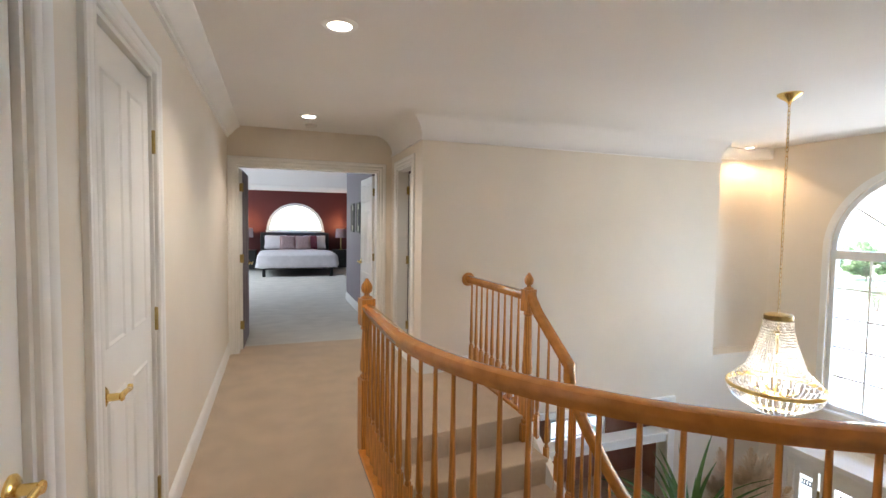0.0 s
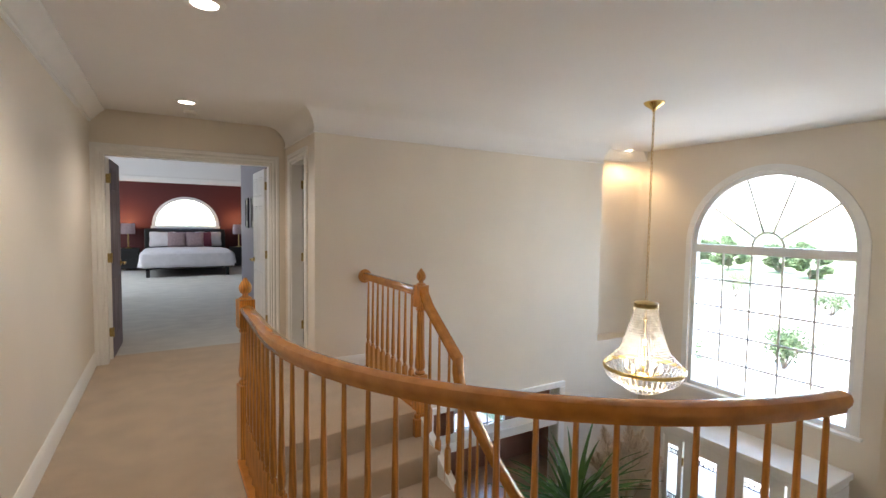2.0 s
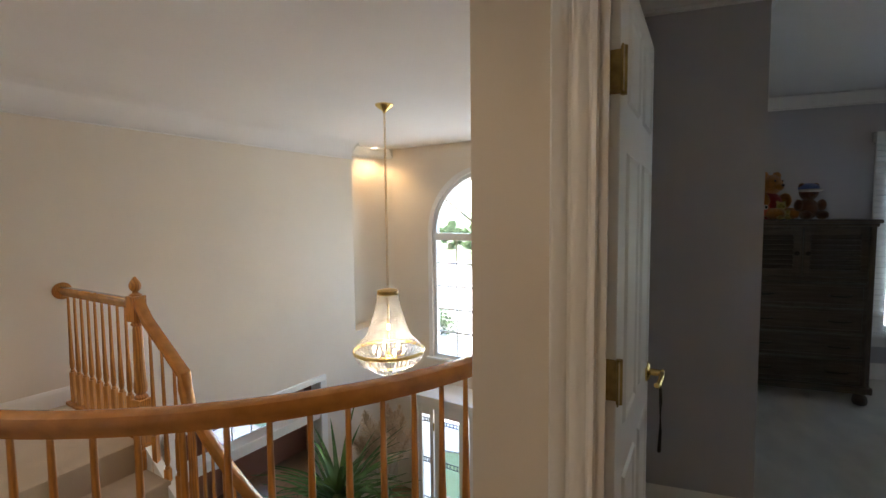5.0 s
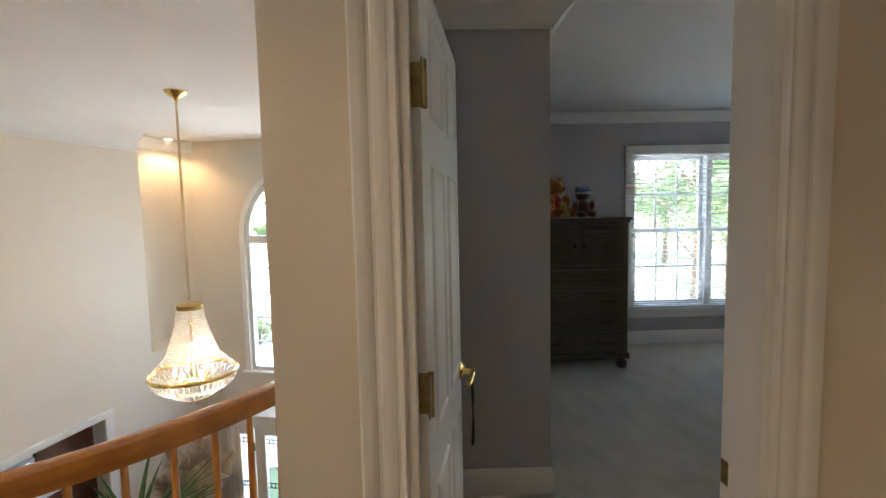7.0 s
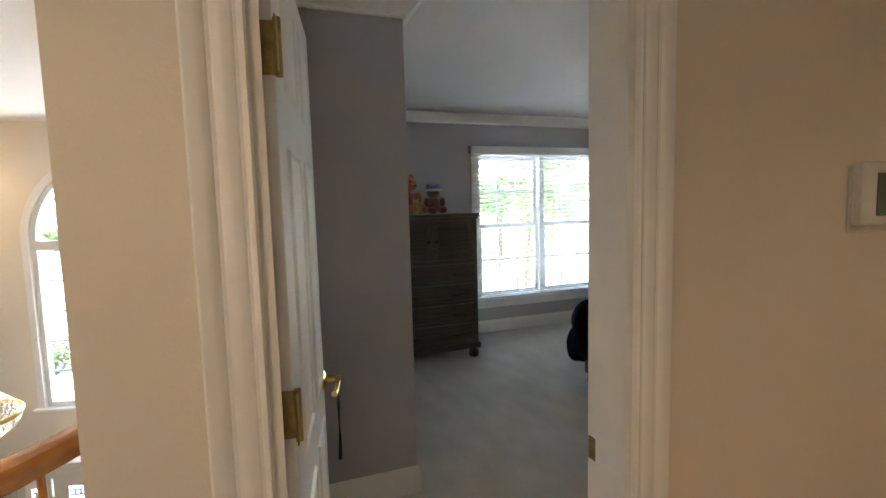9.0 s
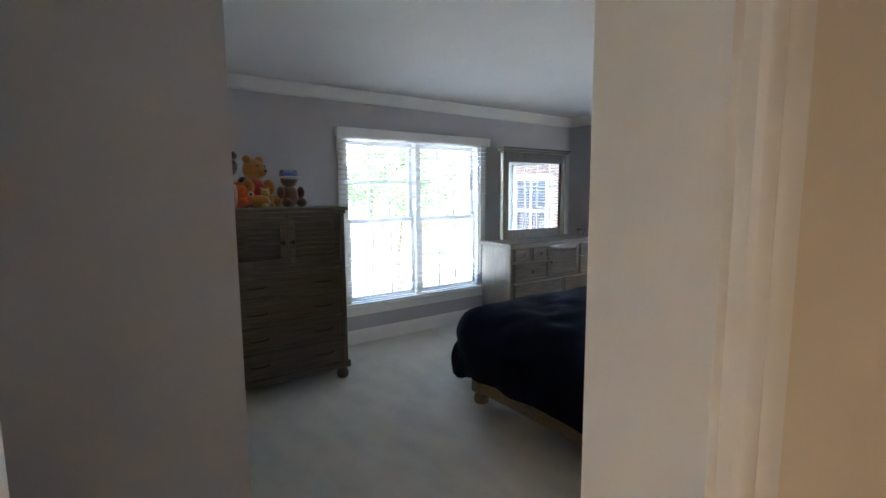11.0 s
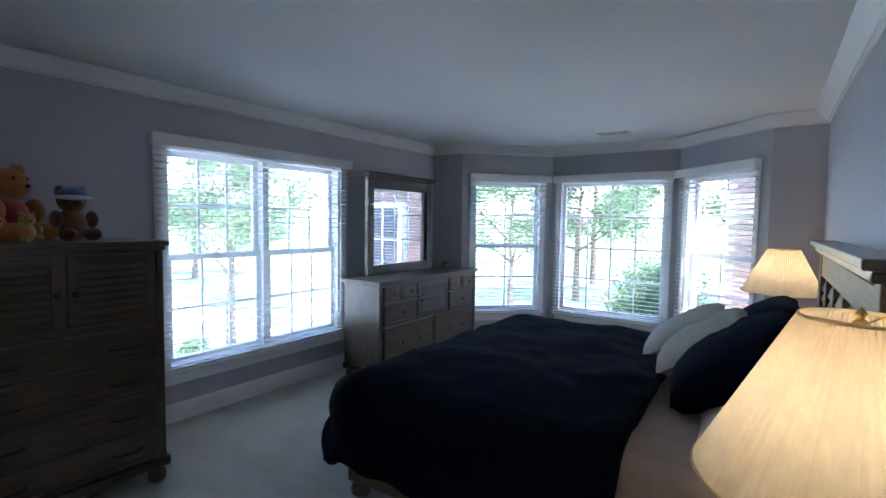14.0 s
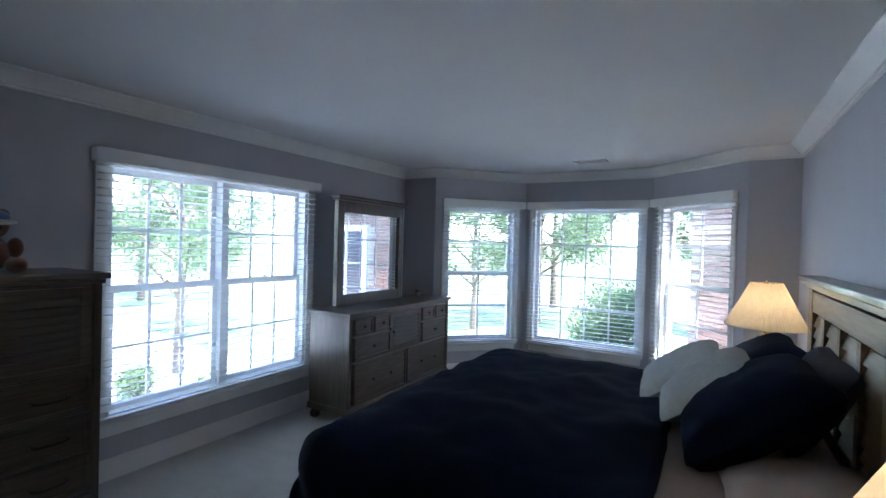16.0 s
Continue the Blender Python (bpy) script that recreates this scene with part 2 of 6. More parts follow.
CROWN = [(0, 0), (0.125, 0), (0.125, -0.015), (0.108, -0.028), (0.085, -0.045), (0.058, -0.078), (0.040, -0.098), (0.034, -0.108), (0.018, -0.112), (0.018, -0.128), (0, -0.132)]
COVE = [(0, 0), *[(0.22 - 0.22 * math.sin(k * math.pi / 20), -0.22 + 0.22 * math.cos(k * math.pi / 20)) for k in range(10)], (0.004, -0.212), (0.016, -0.214), (0.016, -0.226), (0, -0.23)]
SKIRT = [(0, 0), (0.016, 0), (0.016, 0.105), (0.012, 0.118), (0.007, 0.128), (0.004, 0.136), (0, 0.138)]
CASING = [(0, 0), (0.014, 0), (0.019, 0.004), (0.016, 0.010), (0.013, 0.013), (0.013, 0.018), (0.017, 0.023), (0.018, 0.036), (0.016, 0.046), (0.012, 0.050), (0.012, 0.056), (0.018, 0.062), (0.021, 0.070), (0.021, 0.086), (0.016, 0.09), (0, 0.09)]


def trim_run(name, path, profile, mat, z, base=ONE, flip=False):
    bm = bmesh.new()
    prof = [(-s if flip else s, u) for s, u in profile]
    sweep(bm, [(x, y, z) for x, y in path], prof)
    return struct(name, bm, mat, base, smooth=True)


def casing(name, m, a, b, top, bottom=0.0, both=True, thick=0.12, width=0.09, mat=None):
    """Door trim on a wall that wall_with made: an opening a..b and its top, on the face at y = 0 (and the back)."""
    k = width / 0.09
    bm = bmesh.new()
    for face in ((-1, 0.0), (1, thick)) if both else ((-1, 0.0),):
        sgn, y = face
        path = [(a, y, bottom), (a, y, top), (b, y, top), (b, y, bottom)]
        rings = []
        for i, p in enumerate(path):
            ring = []
            for d, w in CASING:
                w *= k
                ox = -w if i in (0, 1) else w
                oz = w if i in (1, 2) else 0
                ring.append(bm.verts.new((p[0] + ox, y + sgn * d, p[2] + oz)))
            rings.append(ring)
        n = len(CASING)
        for r0, r1 in zip(rings, rings[1:]):
            for j in range(n):
                bm.faces.new((r0[j], r0[(j + 1) % n], r1[(j + 1) % n], r1[j]))
        bm.faces.new(rings[0]), bm.faces.new(rings[-1])
    # jamb lining and its stop
    t = 0.018
    box(bm, (a - 0.002, -0.002, bottom), (a + t, thick + 0.002, top - t))
    box(bm, (b - t, -0.002, bottom), (b + 0.002, thick + 0.002, top - t))
    box(bm, (a - 0.002, -0.002, top - t), (b + 0.002, thick + 0.002, top + 0.002))
    return struct(name, bm, mat or TRIM, m, smooth=True)


# ---- hall and foyer: walls, floors, ceiling ----
H, LOW = 2.44, -2.75
DOOR_H = 2.03


def wall_struct(name, line_points, z0, z1, thick, mat, holes=(), base=ONE):
    x0, y0, x1, y1 = line_points
    m = line(x0, y0, x1, y1, base)
    return struct(name, wall_with(run(x0, y0, x1, y1), z0, z1, thick, holes), mat, m), m


# left wall of the hall (face towards +x): runs along +y
# its unseen south end is lengthened to keep daylight out
_, LW = wall_struct("wall_hall_west", (-0.46, -3.6, -0.46, 5.70), 0, H, 0.12, CREAM, [(4.30, 5.06, 0, DOOR_H), (5.43, 6.12, 0, DOOR_H)], FOY)
LW = LW @ pose(1.0, 0, 0)
# wall with the double doors of the main bedroom
_, MW = wall_struct("wall_hall_north", (-0.58, 5.70, 1.42, 5.70), 0, H, 0.12, CREAM, [(0.21, 1.73, 0, DOOR_H)], FOY)
# short wall on the hall's right with the bathroom door
_, RW = wall_struct("wall_hall_bath", (1.31, 5.70, 1.31, 4.59), 0, H, 0.11, CREAM, [(0.28, 0.90, 0, DOOR_H)], FOY)
# tall back wall of the foyer, with the wide opening downstairs
_, BW = wall_struct("wall_foyer_north", (1.31, 4.47, 5.04, 4.47), LOW, H, 0.12, CREAM, [(1.25, 3.05, LOW, -0.62)], FOY)

# rounded niche in the corner
NX, NR = 5.48, 0.44
bm = bmesh.new()
ring0, ring1 = [], []
for k in range(17):
    a = math.pi * (1 - k / 16)
    x, y = NX + NR * math.cos(a), 4.47 + 0.62 * NR * math.sin(a)
    ring0.append(bm.verts.new((x, y, -0.12))), ring1.append(bm.verts.new((x, y, H)))
for k in range(16):
    bm.faces.new((ring0[k], ring0[k + 1], ring1[k + 1], ring1[k]))
struct("wall_niche", bm, CREAM, FOY, smooth=True)
bm = bmesh.new()
ring0, ring1 = [], []
for k in range(17):
    a = math.pi * (1 - k / 16)
    x, y = NX + NR * math.cos(a), 4.47 + 0.62 * NR * math.sin(a)
    ring0.append(bm.verts.new((x, y, -0.12))), ring1.append(bm.verts.new((x, y, -0.16)))
for r in (ring0, ring1):
    bm.faces.new(r)
for k in range(16):
    bm.faces.new((ring0[k], ring0[k + 1], ring1[k + 1], ring1[k]))
bm.faces.new((ring0[0], ring0[-1], ring1[-1], ring1[0]))
struct("niche_shelf", bm, CREAM, FOY)
struct("wall_niche_lower", boxes(((5.04, 4.47, LOW), (5.92, 4.59, -0.16))), CREAM, FOY)
struct("wall_niche_back", boxes(((4.92, 4.76, -0.3), (6.04, 4.86, H))), CREAM, FOY)

# front wall with the arched window
WY, WR, SPR, SILL = 2.92, 0.85, 1.20, -0.60
bm = bmesh.new()
for a, b in (((5.92, 4.86, LOW), (6.06, WY + WR, H)), ((5.92, WY - WR, LOW), (6.06, 1.56, H)), ((5.92, WY + WR, -0.98), (6.06, WY - WR, SILL)), ((5.92, WY + WR, LOW), (6.06, WY + 0.82, -0.98)), ((5.92, WY - 0.82, LOW), (6.06, WY - WR, -0.98))):
    box(bm, a, b)
N = 28
for k in range(N):
    a0, a1 = math.pi * k / N, math.pi * (k + 1) / N
    p = [(WY + WR * math.cos(a), SPR + WR * math.sin(a)) for a in (a0, a1)]
    f0 = [bm.verts.new((5.92, y, z)) for y, z in (p[0], p[1], (p[1][0], H), (p[0][0], H))]
    f1 = [bm.verts.new((6.06, y, z)) for y, z in (p[0], p[1], (p[1][0], H), (p[0][0], H))]
    bm.faces.new(f0), bm.faces.new(f1[::-1]), bm.faces.new((f0[0], f0[1], f1[1], f1[0]))
bmesh.ops.remove_doubles(bm, verts=bm.verts, dist=0.0005)
struct("wall_foyer_east", bm, CREAM, FOY)

# wall between the foyer and the bedroom wing, and the wall with the bedroom door
struct("wall_foyer_south", boxes(((1.19, 0.24, LOW), (6.0, 0.36, 0)), ((1.31, 0.24, 0), (6.0, 0.36, H))), CREAM)
_, DW = wall_struct("wall_bedroom_door", (1.19, 0.36, 1.19, -5.9), 0, H, 0.12, CREAM, [(0.255, 0.975, 0, DOOR_H)])
# unseen wall added behind the camera to close the hall off
bm = boxes(((-3.2, -2.75, 0), (1.19, -2.63, H)))
struct("wall_hall_south", bm, CREAM)
# unseen plain walls added against stray daylight: hall's side rooms, space under the balcony
struct("wall_closets", boxes(((-1.20, 0.4, 0), (-1.10, 3.4, H)), ((-1.10, 0.4, 0), (-0.582, 0.5, H)), ((-1.10, 3.3, 0), (-0.582, 3.4, H)), ((-1.20, 0.4, H), (-0.60, 3.4, H + 0.1)), ((-1.20, 0.4, -0.1), (-0.702, 3.4, 0))), CREAM, FOY)
struct("wall_lower_west", boxes(((-0.72, -2.0, LOW), (-0.60, 4.6, -0.262))), CREAM, FOY)
struct("wall_lower_south", boxes(((-2.2, 0.24, LOW), (1.188, 0.36, -0.262))), CREAM)

# floors: hall and balcony with its curved edge, and the foyer below
ARC = (2.20, 2.45, 1.65)


def arc_point(deg, r=ARC[2]):
    return (ARC[0] + r * math.cos(radians(deg)), ARC[1] + r * math.sin(radians(deg)))


def prism(bm, outline, z0, z1):
    a = [bm.verts.new((x, y, z0)) for x, y in outline]
    b = [bm.verts.new((x, y, z1)) for x, y in outline]
    bm.faces.new(a[::-1]), bm.faces.new(b)
    for k in range(len(a)):
        j = (k + 1) % len(a)
        bm.faces.new((a[k], a[j], b[j], b[k]))


edge = [arc_point(d) for d in range(180, 272, 4)]
bm = bmesh.new()
prism(bm, [(-0.7, -3.6), (2.9, -3.6), (2.9, 0.5), *edge[::-1], (0.55, 3.16), (1.80, 3.30), (1.80, 4.50), (1.31, 4.50), (1.31, 6.0), (-0.7, 6.0)], -0.26, 0.0)
struct("floor_hall", bm, CARPET, FOY, "worn beige wall-to-wall carpet", "carpet")
struct("floor_foyer", boxes(((-0.6, -2.0, LOW - 0.1), (6.05, 9.0, LOW))), TILE, FOY)
struct("ceiling_hall", boxes(((-0.6, -3.6, H), (6.06, 5.82, H + 0.12))), CEIL, FOY)

# crown, skirting and door trim
trim_run("trim_crown_hall_west", [(-0.46, -2.5), (-0.46, 5.70)], CROWN, TRIM, H, FOY)
trim_run("trim_crown_foyer", [(1.31, 5.69), (1.31, 4.47), (5.04, 4.47)], COVE, CEIL, H, FOY)
trim_run("trim_crown_niche", [(NX + NR * math.cos(math.pi * (1 - k / 12)), 4.47 + 0.6 * NR * math.sin(math.pi * (1 - k / 12))) for k in range(13)], CROWN, TRIM, H, FOY)
trim_run("baseboard_hall_west", [(-0.46, 2.62), (-0.46, 5.69)], SKIRT, TRIM, 0, FOY)
trim_run("baseboard_hall_west.001", [(-0.46, 1.555), (-0.46, 1.735)], SKIRT, TRIM, 0, FOY)
trim_run("baseboard_foyer_north", [(1.31, 4.72), (1.31, 4.47), (1.80, 4.47)], SKIRT, TRIM, 0, FOY)
trim_run("baseboard_bedroom_wall", [(1.19, -2.6), (1.19, -0.735)], SKIRT, TRIM, 0, ONE)
casing("trim_door_closet", LW, 4.43, 5.12, DOOR_H, both=False)
casing("trim_door_linen", LW, 3.30, 4.06, DOOR_H, both=False)
casing("trim_door_main", MW, 0.21, 1.73, DOOR_H)
casing("trim_door_bath", RW, 0.28, 0.90, DOOR_H, thick=0.11)
casing("trim_door_bedroom", DW, 0.255, 0.975, DOOR_H, both=False, thick=0.12, width=0.09)

# ---- bedroom shell ----
BX0, BX1, BY0, BY1 = 1.31, 5.20, -0.557, -5.29
BAY = [(4.76, -5.29), (3.94, -6.11), (2.50, -6.11), (1.68, -5.29)]
WIN_LO, WIN_HI = 0.39, 2.035
_, EW = wall_struct("wall_bedroom_east", (BX1, -0.2, BX1, -5.41), -0.3, H, 0.15, GREY, [(1.86, 3.52, WIN_LO, WIN_HI)])
struct("wall_bedroom_north", boxes(((2.62, -0.54, 0), (5.2, -0.40, H)), ((2.62, -0.40, 0), (2.74, 0.24, H))), GREY)
struct("wall_bedroom_entry", boxes(((1.312, 0.15, 0), (2.62, 0.238, H))), GREY)
struct("wall_bedroom_west", boxes(((1.3105, -5.9, 0), (1.314, -0.617, H)), ((1.3105, -0.617, DOOR_H), (1.314, 0.15, H))), GREY)
struct("wall_bedroom_south_east", boxes(((4.76, -5.41, 0), (5.2, -5.29, H))), GREY)
struct("wall_bedroom_south_west", boxes(((1.315, -5.41, 0), (1.68, -5.29, H))), GREY)
BAYS = []
for k, (p, q) in enumerate(zip(BAY, BAY[1:])):
    ln = run(*p, *q)
    mar = 0.13 if k != 1 else 0.09
    _, m = wall_struct("wall_bay_%d" % (k + 1), (*p, *q), -0.3, H, 0.14, GREY, [(mar, ln - mar, WIN_LO, WIN_HI)])
    BAYS.append((m, mar, ln - mar))
bm = bmesh.new()
prism(bm, [(1.25, -5.45), (1.25, 0.24), (5.3, 0.24), (5.3, -5.45), (4.86, -5.45), (4.0, -6.25), (2.44, -6.25), (1.58, -5.45)], -0.25, 0.0)
struct("floor_bedroom", bm, CARPET_B, pose(0, 0, 0.003), "pale grey carpet with vacuum marks", "carpet")
bm = bmesh.new()
prism(bm, [(1.25, -5.45), (1.25, 0.24), (5.3, 0.24), (5.3, -5.45), (4.86, -5.45), (4.0, -6.25), (2.44, -6.25), (1.58, -5.45)], H - 0.001, H + 0.12)
struct("ceiling_bedroom", bm, CEIL, ONE)
inner = [(1.314, 0.15), (2.62, 0.15), (2.62, -0.54), (5.2, -0.54), (5.2, -5.29), *BAY, (1.314, -5.29), (1.314, 0.10)]
trim_run("trim_crown_bedroom", inner, [(a * 0.8, b * 0.78) for a, b in CROWN], TRIM, H - 0.002)
trim_run("baseboard_bedroom", [(2.62, 0.14), (2.62, -0.54), (5.2, -0.54), (5.2, -5.29), *BAY, (1.314, -5.29), (1.314, -0.63)], SKIRT, TRIM, 0.003)

# ---- windows and blinds ----
def pane_box(a, b, lo, hi, y):
    return boxes(((a, y - 0.002, lo), (b, y + 0.002, hi)))


def bar_grid(bm, a, b, lo, hi, cols, rows, y, w=0.02, d=0.012):
    for k in range(1, cols):
        x = a + (b - a) * k / cols
        box(bm, (x - w / 2, y - d / 2, lo), (x + w / 2, y + d / 2, hi))
    for k in range(1, rows):
        z = lo + (hi - lo) * k / rows
        box(bm, (a, y - d / 2 - 0.001, z - w / 2), (b, y + d / 2 + 0.001, z + w / 2))


def sash(parent, a, b, lo, hi, cols, rows, y):
    w = 0.042
    bm = boxes(((a, y - 0.018, lo), (a + w, y + 0.018, hi)), ((b - w, y - 0.018, lo), (b, y + 0.018, hi)), ((a + w, y - 0.017, lo), (b - w, y + 0.017, lo + w)), ((a + w, y - 0.017, hi - w), (b - w, y + 0.017, hi)), bevel=0.003)
    s = part("sash", bm, VINYL, parent)
    g = bmesh.new()
    bar_grid(g, a + w, b - w, lo + w, hi - w, cols, rows, y)
    part("muntin_grid", g, VINYL, s)
    p = part("pane", pane_box(a + w, b - w, lo + w, hi - w, y), GLASS, s)
    p.visible_shadow = False
    return s


def bedroom_window(name, m, a, b, units, cols, rows, fixed=False, extra=0.0):
    """A white window in the hole a..b of a wall at pose m, with its stool, apron and trim."""
    lo, hi = WIN_LO, WIN_HI
    w = thing(name, m, "white double-hung window with divided panes and a deep stool", "window", kind="structure")
    t = 0.03
    part("window_frame", boxes(((a, 0.0, lo), (a + t, 0.15, hi)), ((b - t, 0.0, lo), (b, 0.15, hi)), ((a + t, 0.0, lo), (b - t, 0.15, lo + t)), ((a + t, 0.0, hi - t), (b - t, 0.15, hi))), VINYL, w)
    k = (b - a - 2 * t) / units
    for u in range(units):
        x0, x1 = a + t + k * u + (0.03 if u else 0), a + t + k * (u + 1) - (0.03 if u < units - 1 else 0)
        if fixed:
            sash(w, x0, x1, lo + t, hi - t, cols, rows, 0.085)
        else:
            mid = (lo + hi) / 2
            sash(w, x0, x1, mid - 0.02, hi - t, cols, rows, 0.105)
            low_sash = sash(w, x0, x1, lo + t, mid + 0.022, cols, rows, 0.068)
            part("sash_lock", turned([(0.022, 0), (0.022, 0.01), (0.012, 0.016), (0.012, 0.022)], 12, ((x0 + x1) / 2, 0.06, mid + 0.023)), OLD_BRASS, low_sash)
        if u < units - 1:
            part("mullion", boxes(((x1, 0.01, lo + t), (x1 + 0.06, 0.14, hi - t)), bevel=0.004), VINYL, w)
    part("window_sill", boxes(((a - 0.07 + extra, -0.045, lo - 0.028), (b + 0.07 - extra, 0.03, lo + 0.001)), bevel=0.006), TRIM, w)
    part("apron", boxes(((a - 0.05 + extra, -0.016, lo - 0.105), (b + 0.05 - extra, -0.001, lo - 0.029)), bevel=0.004), TRIM, w)
    c = 0.075 - extra
    part("side_casing", boxes(((a - c, -0.018, lo + 0.002), (a, -0.001, hi + 0.06)), bevel=0.004), TRIM, w)
    part("side_casing", boxes(((b, -0.018, lo + 0.002), (b + c, -0.001, hi + 0.06)), bevel=0.004), TRIM, w)
    part("head_casing", boxes(((a, -0.018, hi), (b, -0.001, hi + 0.06)), bevel=0.004), TRIM, w)
    return w


def slat_mesh(length):
    bm = bmesh.new()
    n = 4
    top, low = [], []
    for i in range(n + 1):
        v = -0.022 + 0.044 * i / n
        h = 0.003 * (1 - (v / 0.022) ** 2)
        top.append((v, h + 0.0012)), low.append((v, h - 0.0012))
    ring = top + low[::-1]
    a = [bm.verts.new((0, v, z)) for v, z in ring]
    b = [bm.verts.new((length, v, z)) for v, z in ring]
    for k in range(len(ring)):
        j = (k + 1) % len(ring)
        bm.faces.new((a[k], a[j], b[j], b[k]))
    bm.faces.new(a), bm.faces.new(b[::-1])
    return mesh_of("slat", bm, BLIND)


def blind(m, a, b, lo, hi, valance_a, valance_b, tilt=8):
    t = thing("window_blind", m, "lowered white horizontal slat blind with open slats", "blind", "window blinds")
    part("valance", boxes(((valance_a, -0.085, hi - 0.01), (valance_b, -0.070, hi + 0.075)), ((valance_a, -0.07, hi - 0.01), (valance_a + 0.012, -0.019, hi + 0.075)), ((valance_b - 0.012, -0.07, hi - 0.01), (valance_b, -0.019, hi + 0.075)), bevel=0.003), TRIM, t)
    part("head_rail", boxes(((a, -0.068, hi), (b, -0.022, hi + 0.045)), bevel=0.003), BLIND, t)
    me = slat_mesh(b - a)
    z = hi - 0.03
    k = 0
    while z > lo + 0.05:
        s = new("slat", me)
        s.parent = t
        s.matrix_basis = pose(a, -0.044, z, -tilt + 1.5 * math.sin(k * 1.7), 0, 0)
        z -= 0.0465
        k += 1
    part("bottom_rail", boxes(((a, -0.066, lo + 0.008), (b, -0.024, lo + 0.028)), bevel=0.004), BLIND, t)
    n = 3 if b - a < 1.2 else 4
    for i in range(n):
        x = a + (b - a) * (0.12 + 0.76 * i / (n - 1))
        bm = bmesh.new()
        tube(bm, [(x, -0.068, lo + 0.02), (x, -0.068, hi)], 0.0012, 4)
        tube(bm, [(x, -0.020, lo + 0.02), (x, -0.020, hi)], 0.0012, 4)
        part("ladder_cord", bm, BLIND, t)
    return t


bedroom_window("window_1", EW, 1.86, 3.52, 2, 3, 2)
blind(EW, 1.79, 3.58, WIN_LO, 2.02, 1.76, 3.61)
for k, (m, a, b) in enumerate(BAYS):
    bedroom_window("window_%d" % (k + 2), m, a, b, 1, 4 if k == 1 else 2, 4 if k == 1 else 2, fixed=k == 1, extra=0.04)
    blind(m, a - 0.035, b + 0.035, WIN_LO, 2.02, a - (0.085 if k == 2 else 0.052), b + (0.085 if k == 0 else 0.052), tilt=4 if k == 1 else 10)

# ---- foyer window ----
fw = thing("window_5", FOY, "tall white arched window with a sunburst top and a divided lower sash", "window", kind="structure")


def arc_band(bm, r0, r1, x0, x1, n=28, cy=None, cz=None, a0=0.0, a1=math.pi):
    cy, cz = WY if cy is None else cy, SPR if cz is None else cz
    rings = []
    for k in range(n + 1):
        a = a0 + (a1 - a0) * k / n
        rings.append([bm.verts.new((x, cy + r * math.cos(a), cz + r * math.sin(a))) for x, r in ((x0, r0), (x0, r1), (x1, r1), (x1, r0))])
    for p, q in zip(rings, rings[1:]):
        for j in range(4):
            bm.faces.new((p[j], p[(j + 1) % 4], q[(j + 1) % 4], q[j]))
    bm.faces.new(rings[0]), bm.faces.new(rings[-1][::-1])


bm = bmesh.new()
arc_band(bm, WR - 0.05, WR, 5.94, 6.02)
part("arch_frame", bm, VINYL, fw, smooth=True)
bm = bmesh.new()
arc_band(bm, WR, WR + 0.07, 5.902, 5.919)
part("arch_casing", bm, TRIM, fw, smooth=True)
part("window_frame", boxes(((5.94, WY - WR, SILL), (6.02, WY - WR + 0.05, SPR)), ((5.94, WY + WR - 0.05, SILL), (6.02, WY + WR, SPR)), ((5.935, WY - WR + 0.05, SILL), (6.02, WY + WR - 0.05, SILL + 0.05)), ((5.93, WY - WR, SPR - 0.10), (6.02, WY + WR, SPR)), bevel=0.004), VINYL, fw)
part("side_casing", boxes(((5.902, WY - WR - 0.07, SILL), (5.919, WY - WR, SPR)), bevel=0.003), TRIM, fw)
part("side_casing", boxes(((5.902, WY + WR, SILL), (5.919, WY + WR + 0.07, SPR)), bevel=0.003), TRIM, fw)
part("window_sill", boxes(((5.86, WY - WR - 0.10, SILL - 0.03), (5.95, WY + WR + 0.10, SILL - 0.001)), bevel=0.006), TRIM, fw)
bm = bmesh.new()
g0, g1 = WY - WR + 0.05, WY + WR - 0.05
for k in range(1, 5):
    y = g0 + (g1 - g0) * k / 5
    box(bm, (5.970, y - 0.010, SILL + 0.05), (5.980, y + 0.011, SPR - 0.10))
for k in range(1, 5):
    z = SILL + 0.05 + (SPR - 0.15 - SILL) * k / 5
    box(bm, (5.969, g0, z - 0.010), (5.981, g1, z + 0.011))
part("muntin_grid", bm, VINYL, fw)
bm = bmesh.new()
arc_band(bm, 0.15, 0.172, 5.970, 5.980, 16)
for d in (36, 72, 108, 144):
    a = radians(d)
    c, s = math.cos(a), math.sin(a)
    w = 0.011
    p = [(0.17, -w), (WR - 0.05, -w), (WR - 0.05, w), (0.17, w)]
    va = [bm.verts.new((5.969, WY + r * c - t * s, SPR + r * s + t * c)) for r, t in p]
    vb = [bm.verts.new((5.981, WY + r * c - t * s, SPR + r * s + t * c)) for r, t in p]
    bm.faces.new(va), bm.faces.new(vb[::-1])
    for j in range(4):
        bm.faces.new((va[j], va[(j + 1) % 4], vb[(j + 1) % 4], vb[j]))
part("sunburst", bm, VINYL, fw)
pn = part("pane", boxes(((5.973, g0, SILL + 0.05), (5.977, g1, SPR - 0.10))), GLASS, fw)
pn.visible_shadow = False
bm = bmesh.new()
va = [bm.verts.new((5.973, WY + (WR - 0.05) * math.cos(math.pi * k / 24), SPR + (WR - 0.05) * math.sin(math.pi * k / 24))) for k in range(25)]
vb = [bm.verts.new((5.977, v.co.y, v.co.z)) for v in va]
bm.faces.new(va), bm.faces.new(vb[::-1])
